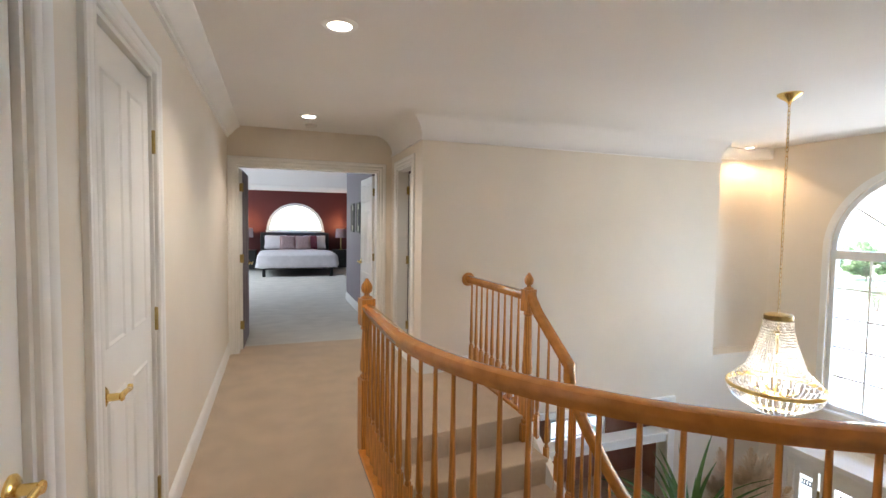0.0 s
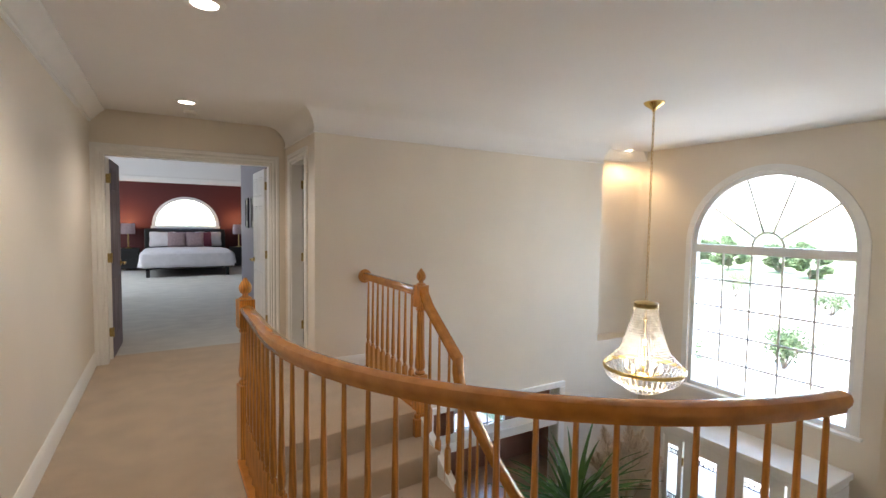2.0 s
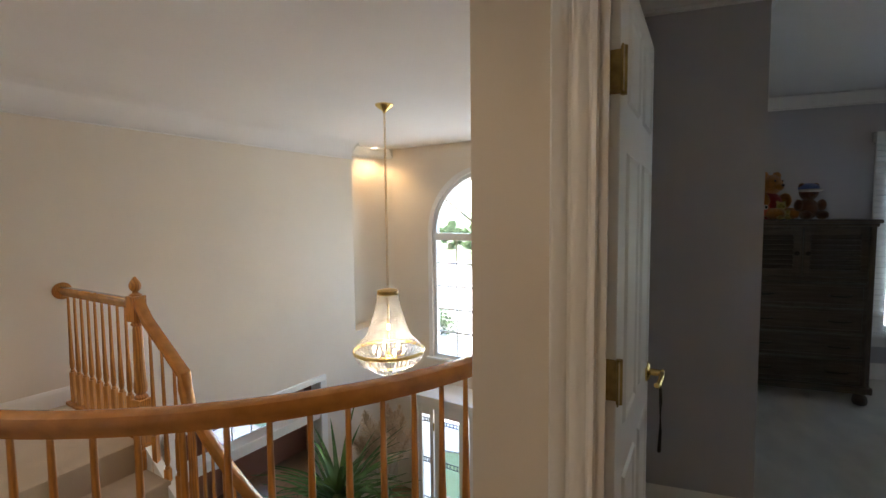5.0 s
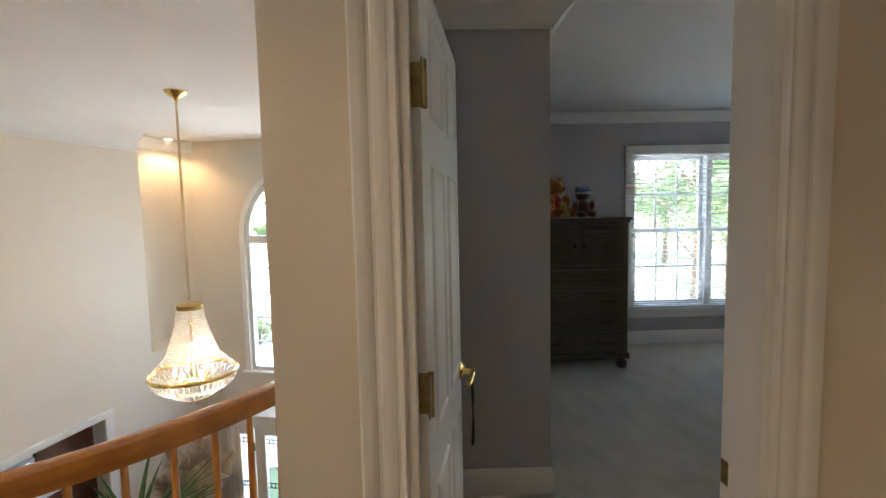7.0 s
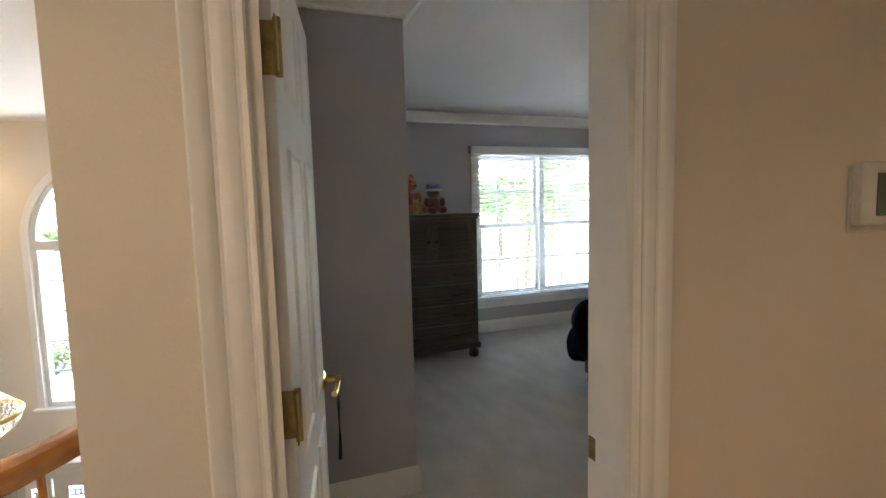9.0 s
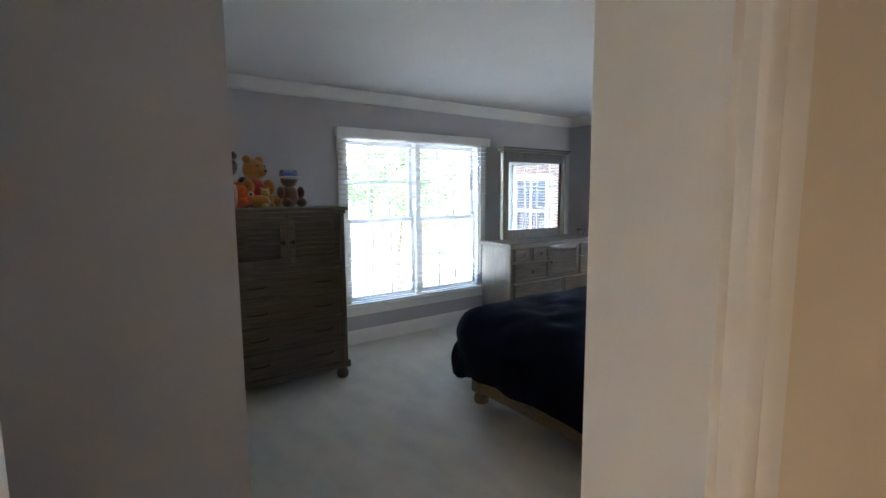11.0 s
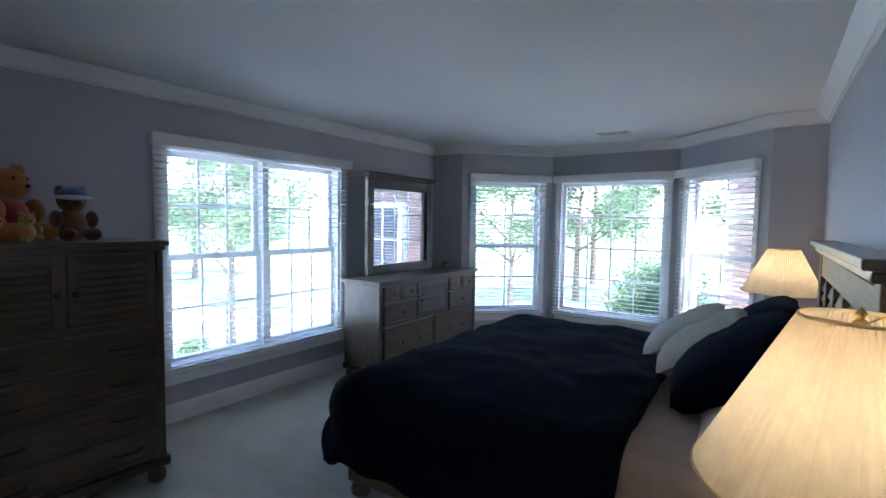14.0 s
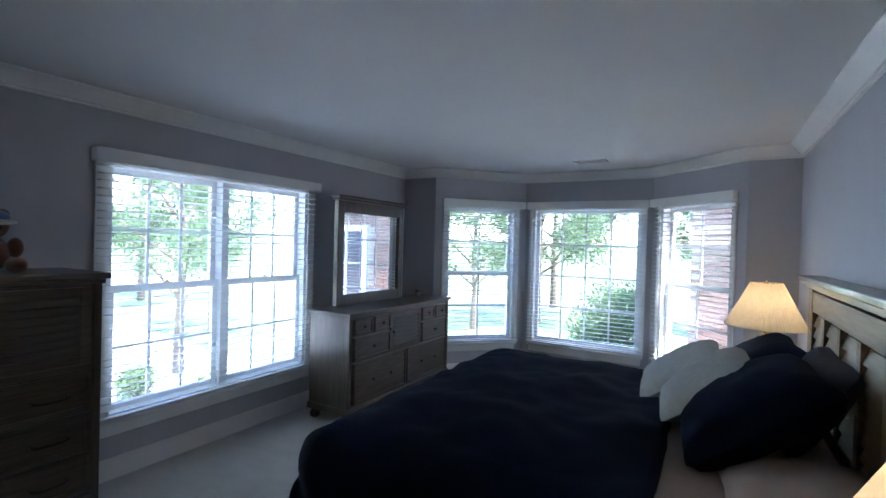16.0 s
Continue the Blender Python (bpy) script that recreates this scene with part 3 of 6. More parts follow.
for j in range(25):
    bm.faces.new((va[j], va[(j + 1) % 25], vb[(j + 1) % 25], vb[j]))
pn = part("pane", bm, GLASS, fw)
pn.visible_shadow = False


# ---- doors ----
def panel_door(name, m, width, height, mat, label, panels=6, handle_at=None, hinge_side=0, kind="structure", thick=0.036, hinges=True, handle="lever"):
    """A door in its own axes: hinge line at x = 0, leaf along +x, faces at y = -thick/2 and thick/2."""
    d = thing(name, m, label, "door", kind=kind)
    h = thick / 2
    part("leaf", boxes(((0.003, -h, 0.008), (width - 0.003, h, height - 0.006)), bevel=0.003), mat, d)
    st, mid = 0.11 * width / 0.76, 0.10 * width / 0.76
    pw = (width - 2 * st - mid) / 2
    bands = [(0.22, 0.80), (0.93, 1.58), (1.69, 1.91)] if panels == 6 else [(0.24, 0.86), (1.02, 1.88)]
    for x0 in (st, st + pw + mid):
        for z0, z1 in bands:
            for s in (-1, 1):
                bm = bmesh.new()
                y = s * h
                x1 = x0 + pw
                o, i = 0.0, 0.028
                lo = [bm.verts.new((x, y + s * 0.0005, z)) for x, z in ((x0, z0), (x1, z0), (x1, z1), (x0, z1))]
                hi = [bm.verts.new((x, y + s * 0.007, z)) for x, z in ((x0 + 0.008, z0 + 0.008), (x1 - 0.008, z0 + 0.008), (x1 - 0.008, z1 - 0.008), (x0 + 0.008, z1 - 0.008))]
                dn = [bm.verts.new((x, y + s * 0.002, z)) for x, z in ((x0 + 0.018, z0 + 0.018), (x1 - 0.018, z0 + 0.018), (x1 - 0.018, z1 - 0.018), (x0 + 0.018, z1 - 0.018))]
                up = [bm.verts.new((x, y + s * 0.006, z)) for x, z in ((x0 + 0.045, z0 + 0.045), (x1 - 0.045, z0 + 0.045), (x1 - 0.045, z1 - 0.045), (x0 + 0.045, z1 - 0.045))]
                for r0, r1 in ((lo, hi), (hi, dn), (dn, up)):
                    for k in range(4):
                        j = (k + 1) % 4
                        bm.faces.new((r0[k], r0[j], r1[j], r1[k]))
                bm.faces.new(up)
                part("panel", bm, mat, d)
    if hinges:
        for z in (0.28, 1.02, 1.80):
            bm = boxes(((-0.030, -h - 0.012, z - 0.045), (-0.001, -h - 0.0095, z + 0.045)), ((-0.003, -h - 0.010, z - 0.045), (0.0, h * 0.7, z + 0.045)))
            lathe(bm, [(0.0065, -0.048), (0.0065, 0.048)], 10, (-0.004, -h - 0.008, z))
            part("hinge", bm, OLD_BRASS, d)
    if handle_at:
        x, z = handle_at
        for s in (-1, 1):
            turn = pose(x, s * h, z, -90 * s, 0, 0)
            bm = turned([(0.033, 0), (0.033, 0.005), (0.026, 0.011), (0.012, 0.014), (0.011, 0.045), (0.015, 0.05), (0.012, 0.056)], 20, m=turn)
            k = -1 if x > width / 2 else 1
            tube(bm, [(x, s * (h + 0.048), z), (x + k * 0.03, s * (h + 0.052), z + 0.004), (x + k * 0.07, s * (h + 0.05), z - 0.002), (x + k * 0.105, s * (h + 0.044), z - 0.012), (x + k * 0.118, s * (h + 0.042), z - 0.004)], 0.0085, 10)
            part("lever_handle", bm, BRASS, d, smooth=True)
    return d


# closet doors on the hall's left wall, closed
panel_door("door_1", LW @ pose(5.105, 0.03, 0, 0, 0, 180), 0.66, 2.005, TRIM, "closed white panelled closet door with brass lever and hinges", 4, (0.60, 0.885), hinges=False)
panel_door("door_2", LW @ pose(3.318, 0.03, 0, 0, 0, 0), 0.722, 2.005, TRIM, "closed white panelled door with a brass lever", 4, (0.665, 0.885), hinges=False)
for z in (0.28, 1.01, 1.745):
    bm = boxes(((5.100, -0.004, z - 0.045), (5.118, -0.0005, z + 0.045)))
    lathe(bm, [(0.007, -0.048), (0.007, 0.048)], 10, (5.106, -0.006, z))
    tagged(part("door_hinge", bm, OLD_BRASS, None, m=LW), "brass butt hinge on a white closet door jamb", "hinge", "closet door hinges", "structure")
# the open double doors of the main bedroom
d3 = panel_door("door_3", MW @ pose(0.236, 0.15, 0, 0, 0, 88), 0.73, 2.0, PLUM, "open dark plum-grey bedroom door with a white edge", 6, (0.67, 0.92))
part("leaf_edge", boxes(((-0.0012, -0.0185, 0.008), (0.0030, 0.0185, 1.994))), TRIM, d3, "white painted door edge")
panel_door("door_4", MW @ pose(1.706, 0.15, 0, 0, 0, 91), 0.73, 2.0, TRIM, "open white panelled bedroom door with brass hinges", 6, (0.67, 0.92))
# bathroom door ajar
panel_door("door_5", RW @ pose(0.302, 0.13, 0, 0, 0, 80), 0.58, 2.0, TRIM, "open white bathroom door", 6, (0.52, 0.92))
# the bedroom door, open against the entry wall
HINGE = (1.315, 0.084)
bd = panel_door("door_6", pose(*HINGE, 0.004, 0, 0, -9.4), 0.70, 2.0, TRIM, "open white six-panel bedroom door with aged brass hinges and lever", 6, (0.64, 0.90), hinges=False)
for z in (0.33, 1.070, 1.738):
    bm = boxes(((-0.0030, -0.020, z - 0.046), (0.0026, 0.030, z + 0.046)), bevel=0.001)
    box(bm, (-0.035, -0.0285, z - 0.046), (-0.002, -0.0255, z + 0.046), 0.001)
    lathe(bm, [(0.007, -0.05), (0.007, 0.05)], 10, (-0.004, -0.026, z))
    for dz in (-0.028, 0.0, 0.028):
        lathe(bm, [(0.004, 0), (0.004, 0.0015)], 8, m=pose(-0.002, -0.008 if dz else 0.010, z + dz, 0, -90, 0))
    part("hinge", bm, OLD_BRASS, bd)
bm = bmesh.new()
tube(bm, [(0.622, -0.062, 0.90), (0.618, -0.066, 0.80), (0.616, -0.066, 0.70), (0.622, -0.064, 0.635), (0.634, -0.064, 0.635), (0.640, -0.066, 0.70), (0.638, -0.066, 0.80), (0.634, -0.062, 0.90)], 0.0045, 8)
part("hanging_loop", bm, IRON, bd, "dark cord loop hung over the lever", smooth=True)
tagged(part("strike_plate", boxes(((0.9545, 0.094, 0.850), (0.9568, 0.118, 0.905)), bevel=0.0008), OLD_BRASS, None, m=DW), "brass strike plate on the white door jamb", "strike plate", kind="structure")

# ---- balcony and stair railings ----
RAIL_Z = 0.93
RAIL_PROFILE = [(-0.020, -0.065), (0.020, -0.065), (0.022, -0.052), (0.034, -0.036), (0.036, -0.020), (0.030, -0.006), (0.014, 0.0), (-0.014, 0.0), (-0.030, -0.006), (-0.036, -0.020), (-0.034, -0.036), (-0.022, -0.052)]


def baluster(parent, x, y, z0, z1, me_cache={}):
    h = round(z1 - z0, 2)
    if h not in me_cache:
        bm = bmesh.new()
        b = 0.24
        box(bm, (-0.016, -0.016, 0), (0.016, 0.016, b))
        lathe(bm, [(0.014, b), (0.016, b + 0.012), (0.010, b + 0.022), (0.015, b + 0.034), (0.0175, b + 0.06), (0.0165, b + 0.10), (0.0125, b + 0.26), (0.0095, h - 0.12), (0.0085, h + 0.004)], 10, caps=False)
        me_cache[h] = mesh_of("baluster", bm, OAK, True)
    ob = new("baluster", me_cache[h])
    ob.parent = parent
    ob.matrix_basis = pose(x, y, z0, 0, 0, 25)
    return ob


def newel(parent, x, y, z0, top):
    """A turned newel post, square at the foot and the head, with an acorn finial."""
    h = top - z0
    bm = bmesh.new()
    s = 0.043
    box(bm, (-s, -s, 0), (s, s, 0.46), 0.003)
    lathe(bm, [(0.034, 0.46), (0.041, 0.475), (0.026, 0.492), (0.038, 0.51), (0.041, 0.545), (0.035, 0.60), (0.028, h - 0.34), (0.026, h - 0.325), (0.038, h - 0.31), (0.030, h - 0.295), (0.034, h - 0.285)], 20, caps=False)
    box(bm, (-s, -s, h - 0.29), (s, s, h - 0.125), 0.003)
    p = part("newel_post", bm, OAK, parent, m=pose(x, y, z0, 0, 0, 8))
    bm = turned([(0.020, 0), (0.036, 0.003), (0.036, 0.010), (0.018, 0.020), (0.016, 0.030), (0.030, 0.042), (0.036, 0.062), (0.034, 0.082), (0.022, 0.102), (0.012, 0.114), (0.010, 0.122), (0.004, 0.126)], 20, (0, 0, h - 0.126))
    part("finial", bm, OAK, p, smooth=True)
    return p


rail = thing("balcony_railing", FOY, "curved golden oak balcony railing with turned balusters and an acorn newel", "railing")
curve = [(0.55, 3.10), (0.55, 2.95), (0.55, 2.80), (0.55, 2.62), *[arc_point(d) for d in range(180, 263, 3)]]
bm = bmesh.new()
sweep(bm, [(x, y, RAIL_Z) for x, y in curve], RAIL_PROFILE)
part("handrail", bm, OAK_RAIL, rail, smooth=True)
bm = bmesh.new()
sweep(bm, [(x, y, 0.0) for x, y in curve], [(-0.075, 0.001), (0.055, 0.001), (0.055, 0.018), (0.047, 0.026), (-0.067, 0.026), (-0.075, 0.018)])
part("shoe", bm, OAK_RAIL, rail, smooth=True)
newel(rail, 0.55, 3.13, 0.0, 1.085)
dist, nxt = 0.0, 0.10
for (xa, ya), (xb, yb) in zip(curve, curve[1:]):
    seg = math.hypot(xb - xa, yb - ya)
    while nxt <= dist + seg:
        k = (nxt - dist) / seg
        baluster(rail, xa + (xb - xa) * k, ya + (yb - ya) * k, 0.026, RAIL_Z - 0.06)
        nxt += 0.113
    dist += seg

srail = thing("stair_railing", FOY, "golden oak stair railing with turned balusters and a wall rosette", "railing")
ros = (1.79, 4.47)
nb = (1.80, 3.32)
bm = bmesh.new()
sweep(bm, [(ros[0], 4.45, RAIL_Z), (nb[0], nb[1], RAIL_Z)], RAIL_PROFILE)
part("handrail", bm, OAK_RAIL, srail, smooth=True)
part("rosette", turned([(0.066, 0), (0.066, 0.008), (0.060, 0.015), (0.048, 0.018), (0.045, 0.024), (0.02, 0.026)], 28, m=pose(ros[0], 4.469, RAIL_Z - 0.035, 90, 0, 0)), OAK, srail, smooth=True)
newel(srail, nb[0], nb[1], -0.19, 1.075)
bm = bmesh.new()
sweep(bm, [(1.80, 4.46, 0.0), (1.80, 3.36, 0.0)], [(-0.05, 0.001), (0.04, 0.001), (0.04, 0.02), (0.034, 0.026), (-0.044, 0.026), (-0.05, 0.02)])
part("shoe", bm, OAK_RAIL, srail)
part("edge_board", boxes(((1.755, 3.30, -0.19), (1.845, 4.455, 0.0005)), bevel=0.006), OAK_RAIL, srail)
part("newel_plinth", boxes(((1.730, 3.250, -0.185), (1.870, 3.390, -0.05)), ((1.742, 3.262, -0.051), (1.858, 3.378, -0.02)), bevel=0.008), OAK, srail)
for k in range(9):
    baluster(srail, 1.795, 4.38 - 0.115 * k, 0.026, RAIL_Z - 0.06)

# curved flight that drops away towards the foyer
IN_C, IN_R = (2.75, 2.45), 0.95
RISE, STEPS = 0.183, 13


def flight(k, inner):
    """Plan point of nosing k on the inner or outer edge of the flight."""
    if k <= 2:
        y = 3.20 - 0.27 * k
        return (1.80 + 0.0 * k, y + 0.10) if inner else (0.60, y)
    d = 180 + (k - 2) * 9.2
    if inner:
        return (IN_C[0] + IN_R * math.cos(radians(d)), IN_C[1] + 0.40 + IN_R * 0.8 * math.sin(radians(d)))
    return (ARC[0] + 1.60 * math.cos(radians(d)), ARC[1] + 0.20 + 1.60 * math.sin(radians(d)))


stairs = thing("staircase", FOY, "curved staircase covered in beige carpet, dropping to the foyer", "staircase", kind="structure")
for k in range(STEPS):
    z = -RISE * (k + 1)
    a, b = flight(k, True), flight(k, False)
    c, d = flight(k + 1, True), flight(k + 1, False)
    n = Vector((d[0] - b[0], d[1] - b[1])).normalized() * 0.03
    bm = bmesh.new()
    prism(bm, [a, b, (d[0] + n.x, d[1] + n.y), (c[0] + n.x, c[1] + n.y)], z - 0.30, z)
    bmesh.ops.bevel(bm, geom=[e for e in bm.edges if all(v.co.z > z - 0.001 for v in e.verts)], offset=0.02, segments=3, affect="EDGES", profile=0.5)
    part("step", bm, CARPET, stairs, smooth=True)
bm = bmesh.new()
prev = None
for k in range(STEPS + 1):
    x, y = flight(k, True)
    z = -RISE * (k + 0.4)
    ring = [bm.verts.new((x + o, y, z + h)) for o, h in ((-0.02, -0.42), (0.03, -0.42), (0.03, 0.06), (-0.02, 0.06))]
    if prev:
        for j in range(4):
            bm.faces.new((prev[j], prev[(j + 1) % 4], ring[(j + 1) % 4], ring[j]))
    prev = ring
part("stringer", bm, TRIM, stairs)
down = []
for k in range(0, 2 * STEPS):
    kk = k / 2
    p, q = flight(int(kk), True), flight(int(kk) + 1, True)
    fr = kk - int(kk)
    down.append((p[0] + (q[0] - p[0]) * fr, p[1] + (q[1] - p[1]) * fr, RAIL_Z - 0.02 - RISE * kk))
down[0] = (nb[0], nb[1] - 0.02, RAIL_Z + 0.03)
bm = bmesh.new()
sweep(bm, down, RAIL_PROFILE)
part("handrail", bm, OAK_RAIL, srail, smooth=True)
for k in range(1, 2 * STEPS - 2):
    x, y, z = down[k]
    baluster(srail, x, y, -RISE * (int(k / 2) + 1) + 0.001, z - 0.06)

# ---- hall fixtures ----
# the two at y below 1 are unseen, added to light the near walls
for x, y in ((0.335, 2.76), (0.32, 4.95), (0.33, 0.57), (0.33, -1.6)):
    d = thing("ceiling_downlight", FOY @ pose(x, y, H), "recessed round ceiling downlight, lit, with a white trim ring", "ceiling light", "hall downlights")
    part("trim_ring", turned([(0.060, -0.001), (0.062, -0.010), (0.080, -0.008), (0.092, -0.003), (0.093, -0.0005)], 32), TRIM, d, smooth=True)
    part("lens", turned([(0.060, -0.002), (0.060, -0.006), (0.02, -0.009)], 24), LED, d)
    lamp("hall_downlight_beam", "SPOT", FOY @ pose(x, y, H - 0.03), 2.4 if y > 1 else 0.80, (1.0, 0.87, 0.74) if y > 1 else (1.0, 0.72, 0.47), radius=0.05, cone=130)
d = thing("ceiling_downlight", FOY @ pose(5.58, 4.52, H), "small recessed spotlight that washes the corner niche", "ceiling light")
part("trim_ring", turned([(0.042, -0.001), (0.044, -0.012), (0.060, -0.010), (0.070, -0.003), (0.071, -0.0005)], 28), TRIM, d, smooth=True)
part("lens", turned([(0.042, -0.002), (0.042, -0.006), (0.02, -0.009)], 20), LED, d)
lamp("niche_spot_beam", "SPOT", FOY @ pose(5.58, 4.52, H - 0.05), 1.3, (1.0, 0.64, 0.32), radius=0.03, cone=130)
d = thing("smoke_detector", FOY @ pose(0.37, 5.36, H), "small round beige smoke detector on the ceiling", "detector")
part("body", turned([(0.062, 0), (0.062, -0.014), (0.054, -0.026), (0.030, -0.031), (0.01, -0.031)], 28), PLASTIC, d, smooth=True)
th = thing("thermostat", pose(1.19, -1.46, 1.454, 0, 0, -90), "white wall thermostat with a grey-green display", "thermostat")
bm = bmesh.new()
box(bm, (-0.165, -0.032, -0.075), (0.165, -0.0005, 0.088), 0.014)
part("housing", bm, PLASTIC, th, smooth=True)
part("display", boxes(((-0.108, -0.034, -0.050), (0.108, -0.0322, 0.058)), bevel=0.0008), LCD, th)
part("emblem", turned([(0.007, 0), (0.006, 0.002)], 16, m=pose(-0.035, -0.032, 0.073, 90, 0, 0)), GREYCLOTH, th)
part("lettering", boxes(((-0.020, -0.0335, 0.070), (0.024, -0.0320, 0.077))), GREYCLOTH, th)
part("base_plate", boxes(((-0.168, -0.008, -0.092), (0.168, -0.0003, 0.080)), bevel=0.004), PLASTIC, th)

# ---- chandelier ----
CX, CY = 3.66, 2.755
ch = thing("chandelier", FOY @ pose(CX, CY, 0), "lit brass and crystal basket chandelier on a long chain", "chandelier")
part("canopy", turned([(0.010, 2.36), (0.014, 2.375), (0.030, 2.39), (0.060, 2.41), (0.082, 2.432), (0.082, 2.44)], 28), BRASS, ch, smooth=True)
chain = bmesh.new()
z = 0.80
k = 0
while z < 2.375:
    pts = []
    for i in range(9):
        a = i * math.tau / 8
        u, v = 0.009 * math.cos(a), 0.022 * math.sin(a)
        pts.append((u, 0, z + v) if k % 2 else (0, u, z + v))
    sweep(chain, pts, [(0.0028 * math.cos(q * math.tau / 5), 0.0028 * math.sin(q * math.tau / 5)) for q in range(5)], up=Vector((0.3, 0.2, 1)))
    z += 0.034
    k += 1
part("chain", chain, BRASS, ch, smooth=True)
part("cord", turned([(0.0035, 0.76), (0.0035, 2.38)], 6), TRIM, ch)
part("crown_band", turned([(0.100, 0.725), (0.112, 0.730), (0.114, 0.765), (0.104, 0.772), (0.08, 0.778), (0.012, 0.785)], 32), OLD_BRASS, ch, smooth=True)
bm = bmesh.new()
lathe(bm, [(0.372, 0.150), (0.385, 0.156), (0.388, 0.178), (0.378, 0.186), (0.366, 0.182), (0.364, 0.156), (0.372, 0.150)], 48, caps=False)
part("main_band", bm, BRASS, ch, smooth=True)
bm = bmesh.new()
lathe(bm, [(0.205, 0.015), (0.213, 0.018), (0.214, 0.034), (0.205, 0.036), (0.198, 0.026), (0.205, 0.015)], 36, caps=False)
part("lower_band", bm, BRASS, ch, smooth=True)


def bead_string(bm, pts, r):
    for p in pts:
        top = bm.verts.new((p[0], p[1], p[2] + r * 1.25))
        low = bm.verts.new((p[0], p[1], p[2] - r * 1.25))
        mid = [bm.verts.new((p[0] + r * math.cos(q * math.tau / 5), p[1] + r * math.sin(q * math.tau / 5), p[2])) for q in range(5)]
        for q in range(5):
            bm.faces.new((mid[q], mid[(q + 1) % 5], top)), bm.faces.new((mid[(q + 1) % 5], mid[q], low))


upper, basket, cup, collar = bmesh.new(), bmesh.new(), bmesh.new(), bmesh.new()
for i in range(54):
    a = i * math.tau / 54
    c, s = math.cos(a), math.sin(a)
    pts = []
    for j in range(24):
        u = j / 23
        r = 0.104 + 0.165 * u ** 1.25 + 0.105 * max(0, u - 0.80) / 0.20
        zz = 0.72 - 0.50 * u - 0.035 * max(0, u - 0.80) / 0.20
        pts.append((r * c, r * s, zz))
    bead_string(upper, pts, 0.0085)
for i in range(48):
    a = (i + 0.5) * math.tau / 48
    c, s = math.cos(a), math.sin(a)
    bead_string(basket, [((0.368 - 0.155 * (j / 9) ** 1.7) * c, (0.368 - 0.155 * (j / 9) ** 1.7) * s, 0.150 - 0.118 * math.sin(j / 9 * math.pi / 2)) for j in range(10)], 0.0095)
for i in range(30):
    a = i * math.tau / 30
    c, s = math.cos(a), math.sin(a)
    bead_string(cup, [((0.203 - 0.09 * (j / 5) ** 2) * c, (0.203 - 0.09 * (j / 5) ** 2) * s, 0.012 - 0.012 * j) for j in range(6)], 0.009)
for i in range(24):
    a = i * math.tau / 24
    bead_string(collar, [(0.112 * math.cos(a), 0.112 * math.sin(a), 0.715), (0.112 * math.cos(a), 0.112 * math.sin(a), 0.690), (0.114 * math.cos(a), 0.114 * math.sin(a), 0.655)], 0.011)
for nm, b, lb in (("crystal_skirt", upper, "strings of clear crystal beads"), ("crystal_basket", basket, "clear crystal bead basket"), ("crystal_cup", cup, "clear crystal bead cup"), ("crystal_collar", collar, "hanging crystal drops")):
    o = part(nm, b, CRYSTAL, ch, lb)
    o.visible_shadow = False
part("stem", turned([(0.012, 0.10), (0.012, 0.60), (0.03, 0.62), (0.012, 0.64), (0.010, 0.76)], 12), BRASS, ch)
for i in range(6):
    a = i * math.tau / 6
    x, y = 0.16 * math.cos(a), 0.16 * math.sin(a)
    bm = bmesh.new()
    tube(bm, [(0, 0, 0.12), (x * 0.5, y * 0.5, 0.10), (x, y, 0.13)], 0.006, 6)
    arm = part("arm", bm, BRASS, ch)
    part("bulb", turned([(0.004, 0.14), (0.012, 0.155), (0.014, 0.18), (0.008, 0.205), (0.002, 0.22)], 10, (x, y, 0)), BULB, arm)
part("bulb", turned([(0.004, 0.36), (0.016, 0.38), (0.018, 0.41), (0.010, 0.44), (0.002, 0.46)], 10), BULB, ch)
# the basket as it hangs: slimmer and a little shorter than its pattern
for o in ch.children_recursive:
    if o.name.split(".")[0] not in ("canopy", "chain", "cord"):
        for q in o.data.vertices:
            q.co = (q.co.x * 0.86, q.co.y * 0.86, 0.77 - (0.77 - q.co.z) * 0.93)
lamp("chandelier_glow", "POINT", FOY @ pose(CX, CY, 0.28), 0.6, (1.0, 0.82, 0.58), radius=0.10)

# ---- foyer downstairs ----
struct("door_ledge", boxes(((5.36, 2.02, -1.03), (5.918, 3.86, -0.965)), ((5.40, 2.05, -1.10), (5.918, 3.83, -1.031)), bevel=0.008), TRIM, FOY, "white plant ledge over the front doors", "ledge")
struct("wall_vestibule", boxes(((5.42, 3.785, LOW), (5.918, 3.83, -1.102)), ((5.42, 2.05, LOW), (5.918, 2.058, -1.102))), TRIM, FOY)
fd = thing("front_door", FOY @ pose(5.475, 2.92, LOW), "white double front doors with leaded glass panels", "door", kind="structure")


